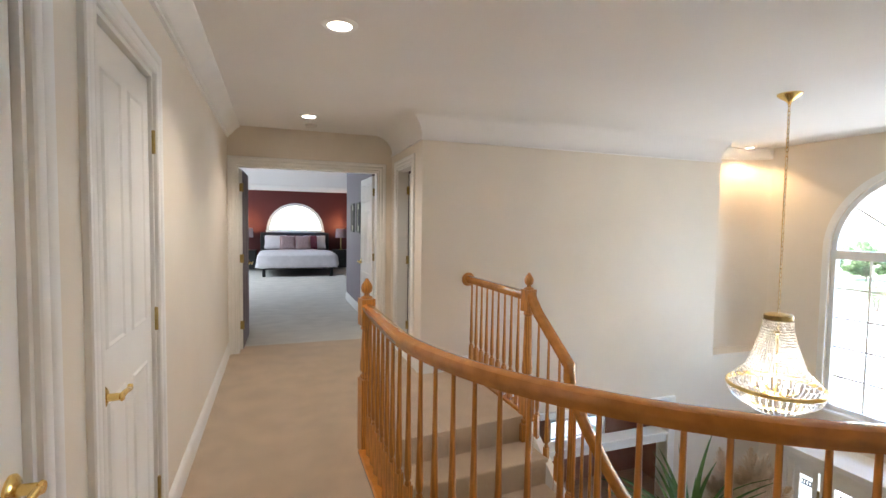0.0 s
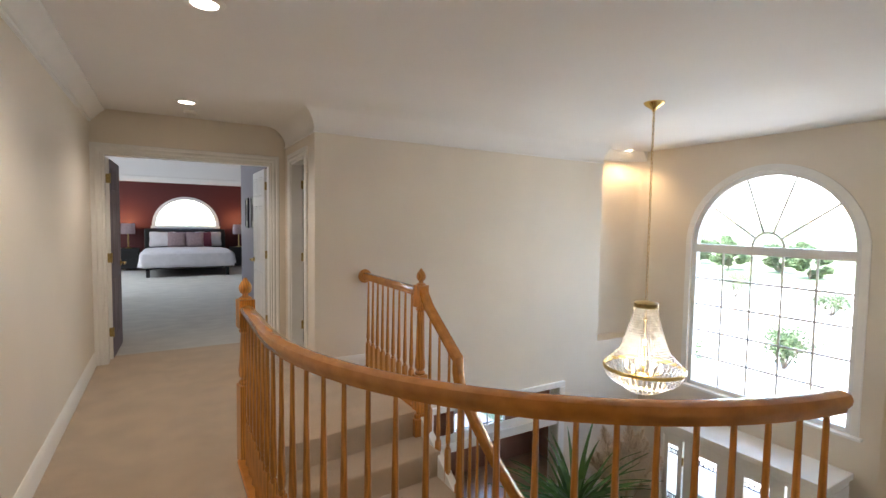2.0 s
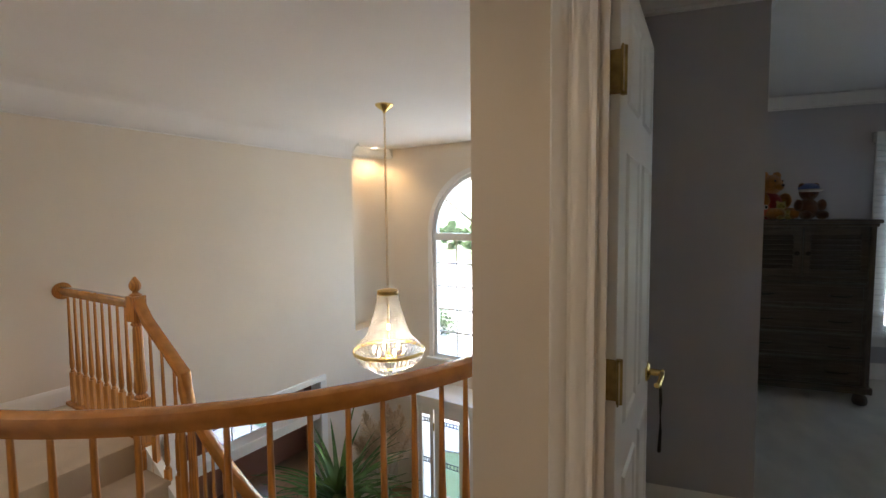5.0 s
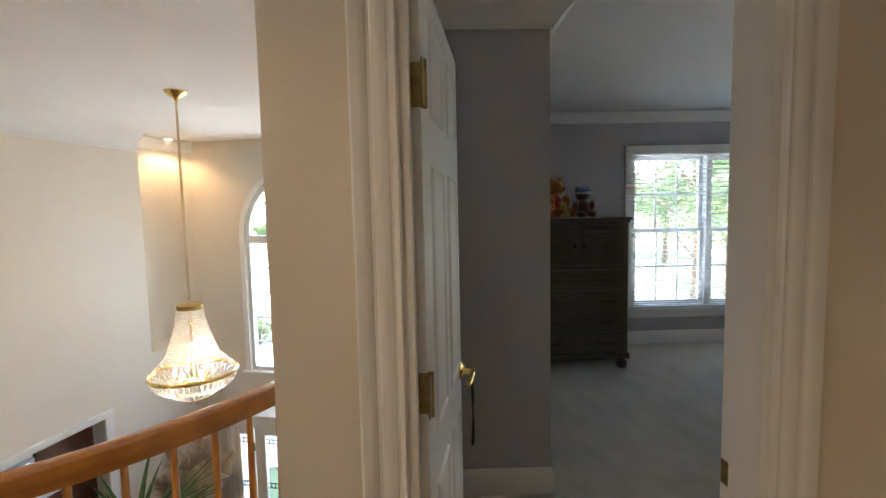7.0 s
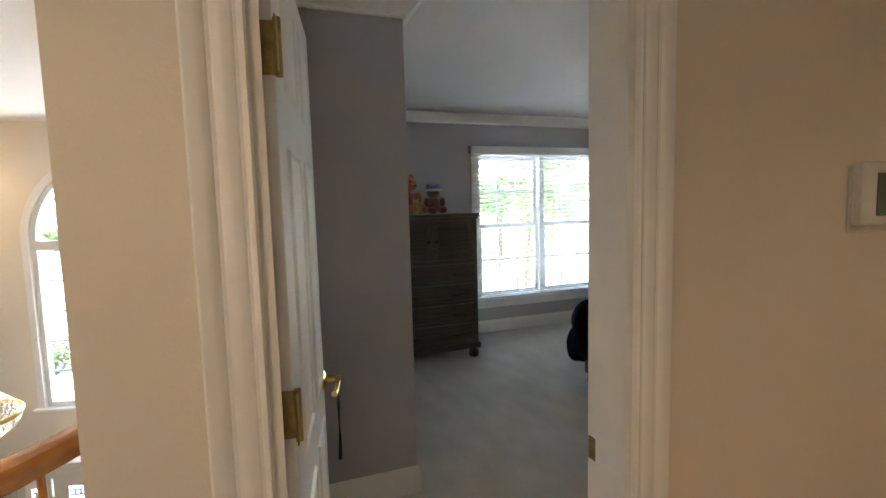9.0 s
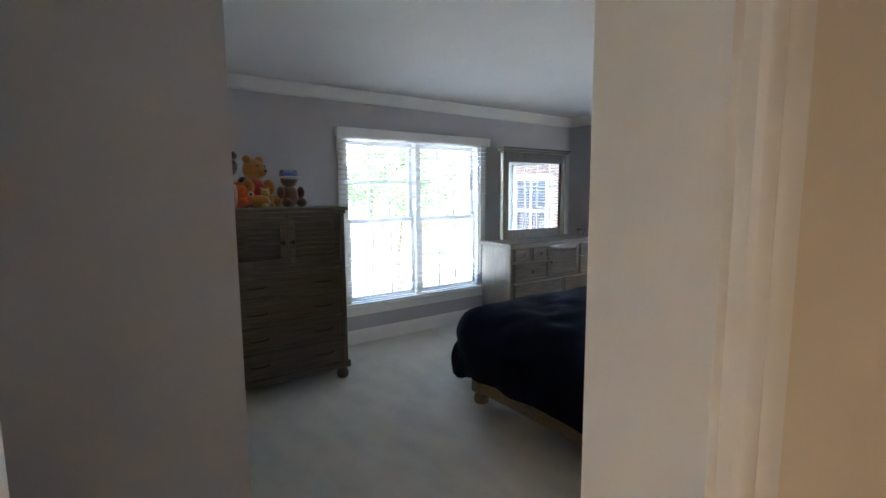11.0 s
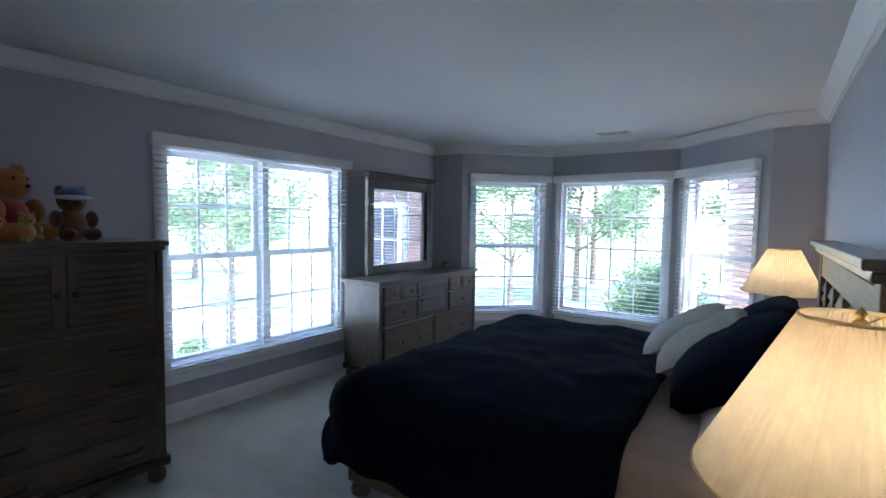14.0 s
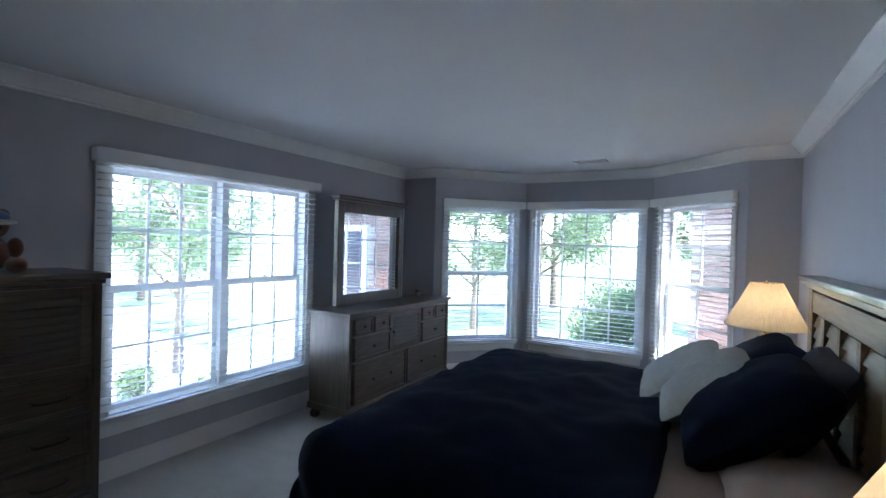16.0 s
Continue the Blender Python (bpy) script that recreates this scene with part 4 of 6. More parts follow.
def glazed_leaf(name, y0, y1, parent):
    h = 1.60
    w = 0.135 if y1 - y0 > 0.4 else 0.055
    lf = part(name, boxes(((-0.03, y0, 0.0), (0.03, y0 + w, h)), ((-0.03, y1 - w, 0.0), (0.03, y1, h)), ((-0.03, y0 + w, 0.0), (0.03, y1 - w, 0.25)), ((-0.03, y0 + w, h - 0.10), (0.03, y1 - w, h)), bevel=0.003), TRIM, parent)
    p = part("pane", boxes(((-0.004, y0 + w, 0.25), (0.004, y1 - w, h - 0.10))), GLASS, lf)
    p.visible_shadow = False
    g = bmesh.new()
    a, b, lo, hi = y0 + w, y1 - w, 0.25, h - 0.10
    for z in (lo + 0.06, hi - 0.06, hi - 0.11, (lo + hi) / 2, (lo + hi) / 2 - 0.06):
        box(g, (-0.008, a, z - 0.004), (0.008, b, z + 0.004))
    for f in (0.18, 0.38, 0.62, 0.82):
        y = a + (b - a) * f
        box(g, (-0.007, y - 0.004, hi - 0.11), (0.007, y + 0.004, hi - 0.06))
        box(g, (-0.007, y - 0.004, (lo + hi) / 2 - 0.06), (0.007, y + 0.004, (lo + hi) / 2))
    part("lead_came", g, GREYCLOTH, lf)


glazed_leaf("sidelight", 0.56, 0.80, fd)
glazed_leaf("door_leaf", 0.02, 0.54, fd)
glazed_leaf("door_leaf", -0.52, 0.0, fd)
glazed_leaf("sidelight", -0.80, -0.54, fd)
part("frame", boxes(((-0.05, 0.80, 0), (0.05, 0.86, 1.645)), ((-0.05, -0.86, 0), (0.05, -0.80, 1.645)), ((-0.05, -0.80, 1.602), (0.05, 0.80, 1.645)), bevel=0.003), TRIM, fd)
for z in (0.3, 1.35):
    part("hinge", turned([(0.012, z - 0.05), (0.012, z + 0.05)], 10, (-0.036, 0.548, 0)), OLD_BRASS, fd)

# wide opening into the room beyond, with its white beam, dark end wall and windows
struct("trim_opening", boxes(((2.57, 4.46, -1.09), (4.35, 4.60, -1.00)), ((2.57, 4.43, -0.999), (4.35, 4.63, -0.965)), ((2.46, 4.44, LOW), (2.56, 4.62, -0.62)), ((4.36, 4.44, LOW), (4.46, 4.62, -0.62)), ((2.46, 4.44, -0.619), (4.46, 4.62, -0.55)), bevel=0.006), TRIM, FOY)
_, LN = wall_struct("wall_lower_north", (-0.5, 6.6, 6.04, 6.6), LOW, -0.30, 0.12, BROWN_RED, [(4.65, 5.75, -2.35, -1.05)], FOY)
_, LWW = wall_struct("wall_lower_window", (-0.2, 4.6, -0.2, 6.6), LOW, -0.3, 0.12, CREAM, [], FOY)
struct("ceiling_lower", boxes(((-0.5, 4.59, -0.36), (6.0, 6.7, -0.28))), CEIL, FOY)
_, LE = wall_struct("wall_lower_east", (5.92, 6.59, 5.92, 4.6), LOW, -0.3, 0.12, BROWN_RED, [(0.5, 1.5, -2.35, -1.05)], FOY)
for k, (a, base) in enumerate(((0.5, LE), (4.65, LN))):
    w = thing("window_%d" % (6 + k), base, "white dining room window with divided panes", "window", kind="structure")
    sash(w, a, a + 1.0 + 0.1 * k, -2.35, -1.70, 3, 2, 0.05)
    sash(w, a, a + 1.0 + 0.1 * k, -1.71, -1.05, 3, 2, 0.08)


def spiky_plant(m, label):
    p = thing("potted_plant", m, label, "plant")
    part("pot", turned([(0.17, 0), (0.22, 0.30), (0.235, 0.34), (0.225, 0.36), (0.20, 0.33), (0.02, 0.31)], 28), GREYCLOTH, p, "dark round pot", smooth=True)
    part("stem", turned([(0.035, 0.31), (0.03, 0.7), (0.028, 1.28)], 10), BARK, p)
    rng = random.Random(4)
    for k in range(90):
        a = rng.uniform(0, math.tau)
        lift = rng.uniform(0.05, 1.35)
        ln = rng.uniform(0.65, 0.95)
        bm = bmesh.new()
        prev = None
        for j in range(8):
            u = j / 7
            bend = lift - 0.9 * u * u * (1.3 - lift * 0.7)
            r = 0.03 + ln * u * math.cos(min(bend, 1.4) * 0.9)
            zz = rng.random() * 0.004 + 1.20 - 0.25 * (k % 3) / 2 + ln * (u * math.sin(lift) - 0.34 * u * u * (1.25 - lift * 0.6))
            w = 0.034 * (1 - u) ** 0.7 + 0.001
            c, s = math.cos(a), math.sin(a)
            ring = [bm.verts.new((r * c - w * s * t, r * s + w * c * t, zz + (0.006 if t == 0 else 0.0) * -1)) for t in (-1, 0, 1)]
            if prev:
                for q in range(2):
                    bm.faces.new((prev[q], prev[q + 1], ring[q + 1], ring[q]))
            prev = ring
        part("leaf", bm, GREEN, p, smooth=True)
    return p


spiky_plant(FOY @ pose(3.86, 3.66, LOW), "tall potted plant with long spiky green leaves")
pg = thing("pampas_grass", FOY @ pose(4.85, 3.85, LOW), "tall vase of dry beige pampas grass plumes", "dried flowers")
part("vase", turned([(0.10, 0), (0.16, 0.18), (0.17, 0.34), (0.11, 0.52), (0.08, 0.58), (0.10, 0.62), (0.08, 0.60), (0.02, 0.58)], 28), CERAMIC, pg, "dark glazed vase", smooth=True)
rng = random.Random(9)
for k in range(26):
    a, tilt, ln = rng.uniform(0, math.tau), rng.uniform(0.05, 0.42), rng.uniform(0.85, 1.30)
    base = Vector((0, 0, 0.58))
    d = Vector((math.sin(tilt) * math.cos(a), math.sin(tilt) * math.sin(a), math.cos(tilt)))
    bm = bmesh.new()
    tube(bm, [base, base + d * ln * 0.5, base + d * ln * 0.75], 0.003, 5)
    for j in range(420):
        u = rng.random()
        q = base + d * ln * (0.45 + 0.55 * u) + Vector((0, 0, -0.12 * u * u))
        r = 0.13 * math.sin(math.pi * min(1, u * 0.9 + 0.1)) + 0.008
        o = Vector((rng.gauss(0, 1), rng.gauss(0, 1), rng.gauss(0, 0.6))).normalized() * r
        e = q + o + d * 0.05
        n = o.cross(d).normalized() * 0.0025
        bm.faces.new([bm.verts.new(x) for x in (q - n, q + n, e + n, e - n)])
    part("plume", bm, PAMPAS, pg)

# ---- main bedroom beyond the double doors ----
struct("floor_main_bedroom", boxes(((-3.2, 6.0, -0.12), (4.5, 16.2, 0.0))), CARPET_B, FOY, "pale carpet", "carpet")
MBY = 15.6
bm = wall_with(7.7, 0, 2.40, 0.14, [(2.98, 4.62, 1.18, 2.0)])
struct("wall_main_north", bm, RED, FOY @ pose(-3.2, MBY, 0))
bm = bmesh.new()
WC, WRR = 0.60, 0.82
for k in range(20):
    a0, a1 = math.pi * k / 20, math.pi * (k + 1) / 20
    p = [(WC + WRR * math.cos(a), 1.20 + 0.80 * math.sin(a)) for a in (a0, a1)]
    f = [[bm.verts.new((x, y, z)) for x, z in (p[0], p[1], (p[1][0], 2.001), (p[0][0], 2.001))] for y in (MBY - 0.003, MBY + 0.137)]
    bm.faces.new(f[0]), bm.faces.new(f[1][::-1]), bm.faces.new((f[0][0], f[0][1], f[1][1], f[1][0]))
struct("wall_main_arch", bm, RED, FOY)
struct("wall_main_gable", boxes(((-3.2, MBY + 0.01, 2.40), (4.5, MBY + 0.14, 4.2))), CEIL, FOY)
struct("trim_main_crown", boxes(((-3.2, MBY - 0.09, 2.40), (4.5, MBY + 0.01, 2.56)), bevel=0.02), TRIM, FOY)
struct("ceiling_main", boxes(((-3.3, 5.70, 4.2), (4.6, 16.2, 4.3))), CEIL, FOY)
struct("wall_main_over_hall", boxes(((-3.2, 5.82, H), (4.5, 5.90, 4.2)), ((-3.2, 5.705, 0), (-0.58, 5.82, H)), ((1.42, 5.70, 0), (4.5, 5.82, H))), PLUM, FOY)
struct("wall_main_west", boxes(((-3.32, 5.8, 0), (-3.2, 16.2, 4.2))), PLUM, FOY)
struct("wall_main_east", boxes(((4.5, 5.8, 0), (4.62, 16.2, 4.2))), PLUM, FOY)
struct("wall_main_closet", boxes(((1.27, 6.70, 0), (1.45, 9.15, 2.9)), ((1.45, 9.03, 0), (4.5, 9.15, 2.9)), ((1.45, 5.9, 2.8), (4.5, 9.03, 2.9))), PLUM, FOY)
trim_run("baseboard_main", [(1.27, 9.15), (1.27, 6.70)], SKIRT, TRIM, 0, FOY)
trim_run("baseboard_main.001", [(-0.62, 5.85), (-0.62, 7.6)], SKIRT, TRIM, 0, FOY)
struct("wall_main_left_return", boxes(((-0.74, 6.62, 0), (-0.62, 7.6, 2.9))), PLUM, FOY)
aw = thing("window_8", FOY, "half-round white window over the bed", "window", kind="structure")
bm = bmesh.new()
rings = []
for k in range(25):
    a = math.pi * k / 24
    rings.append([bm.verts.new((WC + r * math.cos(a), y, 1.20 + r * 0.975 * math.sin(a))) for r, y in ((WRR - 0.06, MBY - 0.02), (WRR + 0.03, MBY - 0.02), (WRR + 0.03, MBY + 0.05), (WRR - 0.06, MBY + 0.05))])
for p, q in zip(rings, rings[1:]):
    for j in range(4):
        bm.faces.new((p[j], p[(j + 1) % 4], q[(j + 1) % 4], q[j]))
part("arch_frame", bm, VINYL, aw, smooth=True)
part("window_sill", boxes(((WC - WRR - 0.05, MBY - 0.05, 1.13), (WC + WRR + 0.05, MBY + 0.06, 1.20)), bevel=0.006), VINYL, aw)


def pillow(name, m, w, h, d, mat, label, group="", seed=1):
    n = 16
    bm = bmesh.new()
    grid = {}
    rng = random.Random(seed)
    off = rng.uniform(0, 50)
    for s in (1, -1):
        for i in range(n + 1):
            for j in range(n + 1):
                u, v = -1 + 2 * i / n, -1 + 2 * j / n
                rim = i in (0, n) or j in (0, n)
                if s == -1 and rim:
                    grid[s, i, j] = grid[1, i, j]
                    continue
                puff = ((1 - abs(u) ** 2.6) * (1 - abs(v) ** 2.6)) ** 0.45 if not rim else 0
                pinch = 1 - 0.05 * (1 - abs(v)) * abs(u) ** 3 - 0.05 * (1 - abs(u)) * abs(v) ** 3 - 0.10 * (u * v) ** 4
                wr = 0.10 * noise.noise((u * 2.2 + off, v * 2.2, s * 3.0)) + 0.05 * noise.noise((u * 6 + off, v * 6, s * 5.0))
                x = w / 2 * u * (1 - 0.06 * (1 - v * v))
                y = h / 2 * v * (1 - 0.06 * (1 - u * u))
                grid[s, i, j] = bm.verts.new((x * pinch, y * pinch, s * d / 2 * puff * (1 + wr)))
    for s in (1, -1):
        for i in range(n):
            for j in range(n):
                q = [grid[s, i, j], grid[s, i + 1, j], grid[s, i + 1, j + 1], grid[s, i, j + 1]]
                bm.faces.new(q if s == 1 else q[::-1])
    t = part(name, bm, mat, None, m=m, smooth=True)
    return tagged(t, label, "pillow", group)


def drape_mesh(x0, x1, y0, y1, top, drops, r=0.10, step=0.04, wr=0.012, seed=0, fall=None):
    """Cloth over a mattress: a rectangle x0..x1, y0..y1 at a height, hanging down by drops (low x, high x, low y, high y)."""
    dx0, dx1, dy0, dy1 = drops
    xs = np.arange(x0 - dx0, x1 + dx1 + 1e-6, step)
    ys = np.arange(y0 - dy0, y1 + dy1 + 1e-6, step)
    bm = bmesh.new()
    g = []
    for x in xs:
        row = []
        for y in ys:
            ex = x - x1 if x > x1 else (x - x0 if x < x0 else 0.0)
            ey = y - y1 if y > y1 else (y - y0 if y < y0 else 0.0)
            e = math.hypot(ex, ey)
            cx, cy = min(max(x, x0), x1), min(max(y, y0), y1)
            nz = wr * (noise.noise((x * 3.1 + seed, y * 3.1, 0.3)) + 0.6 * noise.noise((x * 8 + seed, y * 7, 1.3)))
            if e < 1e-6:
                inset = min(cx - x0 if dx0 else 9, x1 - cx if dx1 else 9, cy - y0 if dy0 else 9, y1 - cy if dy1 else 9)
                row.append(bm.verts.new((cx, cy, top + 0.035 * min(1, inset / 0.5) ** 0.6 + nz * 1.4)))
                continue
            ca, sa = abs(ex) / e, abs(ey) / e
            lx, ly = (dx1 if ex > 0 else dx0) or 1e-3, (dy1 if ey > 0 else dy0) or 1e-3
            reach = min(lx / ca if ca > 1e-6 else 9.0, ly / sa if sa > 1e-6 else 9.0)
            e *= 1 / math.sqrt((ca / lx) ** 2 + (sa / ly) ** 2) / reach
            q = min(e / r, math.pi / 2)
            out = r * math.sin(q)
            down = r * (1 - math.cos(q)) + max(0, e - r * math.pi / 2)
            k = math.hypot(ex, ey)
            ripple = 0.014 * math.sin((x + y) * 15 + seed + 3 * noise.noise((x * 2, y * 2, seed))) * min(1, down / 0.3)
            out += ripple + 0.05 * min(1, down / 0.45) + nz
            row.append(bm.verts.new((cx + ex / k * out, cy + ey / k * out, top - down + nz)))
        g.append(row)
    for i in range(len(xs) - 1):
        for j in range(len(ys) - 1):
            bm.faces.new((g[i][j], g[i + 1][j], g[i + 1][j + 1], g[i][j + 1]))
    return bm


def thicken(ob, d):
    mod = ob.modifiers.new("thickness", "SOLIDIFY")
    mod.thickness, mod.offset = d, -1
    return ob


mb = thing("main_bed", FOY @ pose(0.58, 13.2, 0), "made double bed with white bedding on a dark low frame", "bed")
part("base", boxes(((-0.95, 0.0, 0.20), (0.95, 2.1, 0.34)), bevel=0.01), BLACK, mb)
for x in (-0.86, 0.86):
    for y in (0.08, 2.0):
        part("leg", boxes(((x - 0.04, y - 0.04, 0), (x + 0.04, y + 0.04, 0.201))), BLACK, mb)
part("mattress", boxes(((-0.93, 0.03, 0.34), (0.93, 2.08, 0.60)), bevel=0.05), WHITECLOTH, mb)
part("headboard", boxes(((-1.0, 2.12, 0.0), (1.0, 2.20, 1.12)), bevel=0.02), BLACK, mb)
o = part("coverlet", drape_mesh(-0.95, 0.95, 0.02, 1.75, 0.60, (0.40, 0.40, 0.40, 0.0), 0.07, 0.08, 0.008, 3), WHITECLOTH, mb, smooth=True)
thicken(o, 0.02)
for x, mat, w, y in ((-0.55, WHITECLOTH, 0.72, 1.93), (0.55, WHITECLOTH, 0.72, 1.93), (-0.24, MAUVE, 0.46, 1.66), (0.20, MAUVE, 0.46, 1.62), (0.42, MAROON, 0.42, 1.74), (-0.08, MAROON, 0.40, 1.80)):
    pillow("bed_pillow", FOY @ pose(0.58 + x, 13.2 + y, 0.84, 68, 0, 4 * x), w, 0.46, 0.18, mat, {WHITECLOTH: "white bed pillow", MAUVE: "mauve square cushion on the bed", MAROON: "maroon square cushion on the bed"}[mat] + " leaning at the headboard", "main bedroom pillows", int(10 + 9 * x))
for s in (-1, 1):
    x = 0.58 + s * 1.36
    ns = thing("nightstand", FOY @ pose(x, 15.25, 0), "dark nightstand beside the double bed", "nightstand", "main bedroom nightstands")
    part("body", boxes(((-0.24, -0.22, 0.06), (0.24, 0.22, 0.60)), bevel=0.008), BLACK, ns)
    part("drawer", boxes(((-0.22, -0.236, 0.33), (0.22, -0.221, 0.56)), bevel=0.004), BLACK, ns)
    part("drawer", boxes(((-0.22, -0.236, 0.09), (0.22, -0.221, 0.31)), bevel=0.004), BLACK, ns)
    lp = thing("table_lamp", FOY @ pose(x, 15.22, 0.60), "lit table lamp with a grey drum shade", "lamp", "main bedroom lamps")
    part("base", turned([(0.08, 0), (0.08, 0.015), (0.02, 0.03), (0.018, 0.40)], 16), OLD_BRASS, lp)
    part("shade", turned([(0.165, 0.38), (0.155, 0.66)], 24), MAUVE, lp)
    lp.children[1].visible_shadow = True
    lamp("main_lamp_glow", "POINT", FOY @ pose(x, 15.20, 1.36), 0.65, (1.0, 0.55, 0.25), radius=0.05)
for y in (7.75, 8.35):
    pf = thing("framed_picture", FOY @ pose(1.27, y, 1.52, 0, 0, 90), "small dark framed picture with a pale mat", "picture", "framed pictures")
    part("frame", boxes(((-0.15, 0.001, -0.24), (0.15, 0.022, -0.215)), ((-0.15, 0.001, 0.215), (0.15, 0.022, 0.24)), ((-0.15, 0.001, -0.215), (-0.125, 0.022, 0.215)), ((0.125, 0.001, -0.215), (0.15, 0.022, 0.215)), bevel=0.002), BLACK, pf)
    part("mat_board", boxes(((-0.125, 0.002, -0.215), (0.125, 0.010, 0.215))), PALE, pf)
    part("print", boxes(((-0.07, 0.0102, -0.13), (0.07, 0.012, 0.13))), GREYCLOTH, pf)
# bathroom seen through its door
struct("floor_bath", boxes(((1.3, 4.62, -0.1), (3.6, 6.6, 0.002))), TRIM, FOY)
struct("wall_bath", boxes(((1.42, 5.82, 0), (3.6, 5.90, H)), ((3.5, 4.6, 0), (3.6, 5.82, H)), ((1.42, 4.592, 0), (3.5, 4.66, H))), GREY, FOY)

# ---- bedroom furniture ----
def bun_foot(parent, x, y, h=0.10, r=0.045, mat=None):
    part("foot", turned([(r * 0.55, 0), (r * 0.9, 0.012), (r, h * 0.4), (r * 0.85, h * 0.7), (r * 0.5, h * 0.85), (r * 0.75, h)], 18, (x, y, 0)), mat or GREYWOOD, parent, smooth=True)


def louvre_panel(parent, x0, x1, z0, z1, y, mat, n, rim=0.05, name="louvre_door"):
    """A framed front with sloping slats, facing -y."""
    d = part(name, boxes(((x0, y - 0.02, z0), (x0 + rim, y, z1)), ((x1 - rim, y - 0.02, z0), (x1, y, z1)), ((x0 + rim, y - 0.02, z0), (x1 - rim, y, z0 + rim)), ((x0 + rim, y - 0.02, z1 - rim), (x1 - rim, y, z1)), ((x0 + rim, y - 0.003, z0 + rim), (x1 - rim, y, z1 - rim)), bevel=0.0025), mat, parent)
    step = (z1 - z0 - 2 * rim) / n
    bm = bmesh.new()
    box(bm, (x0 + rim, -0.004, -step * 0.62), (x1 - rim, 0.004, step * 0.62))
    me = mesh_of("slat", bm, mat)
    for k in range(n):
        s = new("slat", me)
        s.parent = d
        s.matrix_basis = pose(0, y - 0.011, z0 + rim + step * (k + 0.5), -36, 0, 0)
    return d


def cup_pull(parent, x, z, y):
    bm = bmesh.new()
    lathe(bm, [(0.004, 0), (0.006, 0.008), (0.015, 0.014), (0.017, 0.020), (0.010, 0.026)], 14, m=pose(x, y, z, 90, 0, 0))
    part("knob", bm, IRON, parent, "dark bronze knob", smooth=True)


def bar_pull(parent, x, z, y, w=0.13):
    bm = bmesh.new()
    tube(bm, [(x - w / 2, y, z), (x - w / 2, y - 0.020, z - 0.002), (x - w * 0.3, y - 0.026, z - 0.008), (x + w * 0.3, y - 0.026, z - 0.008), (x + w / 2, y - 0.020, z - 0.002), (x + w / 2, y, z)], 0.006, 8)
    part("handle", bm, IRON, parent, "dark bronze bail handle", smooth=True)


def drawer(parent, x0, x1, z0, z1, y, mat, knobs=1, pulls=0):
    d = part("drawer", boxes(((x0, y - 0.026, z0), (x1, y, z1)), bevel=0.004), mat, parent)
    r = 0.026
    part("moulding", boxes(((x0 + 0.004, y - 0.038, z0 + 0.004), (x0 + r, y - 0.025, z1 - 0.004)), ((x1 - r, y - 0.038, z0 + 0.004), (x1 - 0.004, y - 0.025, z1 - 0.004)), ((x0 + r, y - 0.038, z0 + 0.004), (x1 - r, y - 0.025, z0 + r)), ((x0 + r, y - 0.038, z1 - r), (x1 - r, y - 0.025, z1 - 0.004)), bevel=0.003), mat, d)
    zc = (z0 + z1) / 2
    for k in range(knobs):
        cup_pull(d, x0 + (x1 - x0) * (k + 1) / (knobs + 1) if knobs > 1 else (x0 + x1) / 2, zc, y - 0.026)
    if pulls:
        for f in (0.2, 0.8):
            bar_pull(d, x0 + (x1 - x0) * f, zc, y - 0.026)
    return d


# tall chest against the window wall; its own front faces -y, turned towards the door
CW, CD, CH = 0.92, 0.47, 1.38
chest = thing("chest_of_drawers", pose(4.43, -1.26, 0.003, 0, 0, -90), "tall weathered grey-brown wooden chest with louvred doors over four drawers", "chest")
h = CW / 2
part("body", boxes(((-h + 0.02, 0.02, 0.10), (h - 0.02, CD - 0.01, CH - 0.045)), bevel=0.004), GREYWOOD, chest)
for s in (-1, 1):
    part("corner_post", boxes(((s * (h - 0.015) - (0.035 if s > 0 else 0), 0.0, 0.10), (s * (h - 0.015) + (0.035 if s < 0 else 0), 0.035, CH - 0.04)), bevel=0.006), GREYWOOD, chest)
part("top", boxes(((-h - 0.012, -0.025, CH - 0.028), (h + 0.012, CD, CH)), ((-h + 0.004, -0.010, CH - 0.052), (h - 0.004, CD - 0.004, CH - 0.0285)), bevel=0.006), GREYWOOD_H, chest)
part("plinth", boxes(((-h - 0.004, -0.010, 0.095), (h + 0.004, CD - 0.004, 0.15)), bevel=0.008), GREYWOOD_H, chest)
for x in (-h + 0.05, h - 0.05):
    for y in (0.045, CD - 0.05):
        bun_foot(chest, x, y, 0.098, 0.048)
for s in (-1, 1):
    a, b = (-h + 0.06, -0.010) if s < 0 else (0.010, h - 0.06)
    d = louvre_panel(chest, a, b, 0.965, 1.315, 0.018, GREYWOOD_H, 7, 0.045)
    cup_pull(d, s * 0.035, 1.13, 0.0)
part("rail", boxes(((-h + 0.05, 0.004, 0.925), (h - 0.05, 0.02, 0.955)), bevel=0.004), GREYWOOD_H, chest)
for k in range(4):
    z0 = 0.165 + 0.19 * k
    drawer(chest, -h + 0.055, h - 0.055, z0, z0 + 0.180, 0.022, GREYWOOD_H, 0, 1)

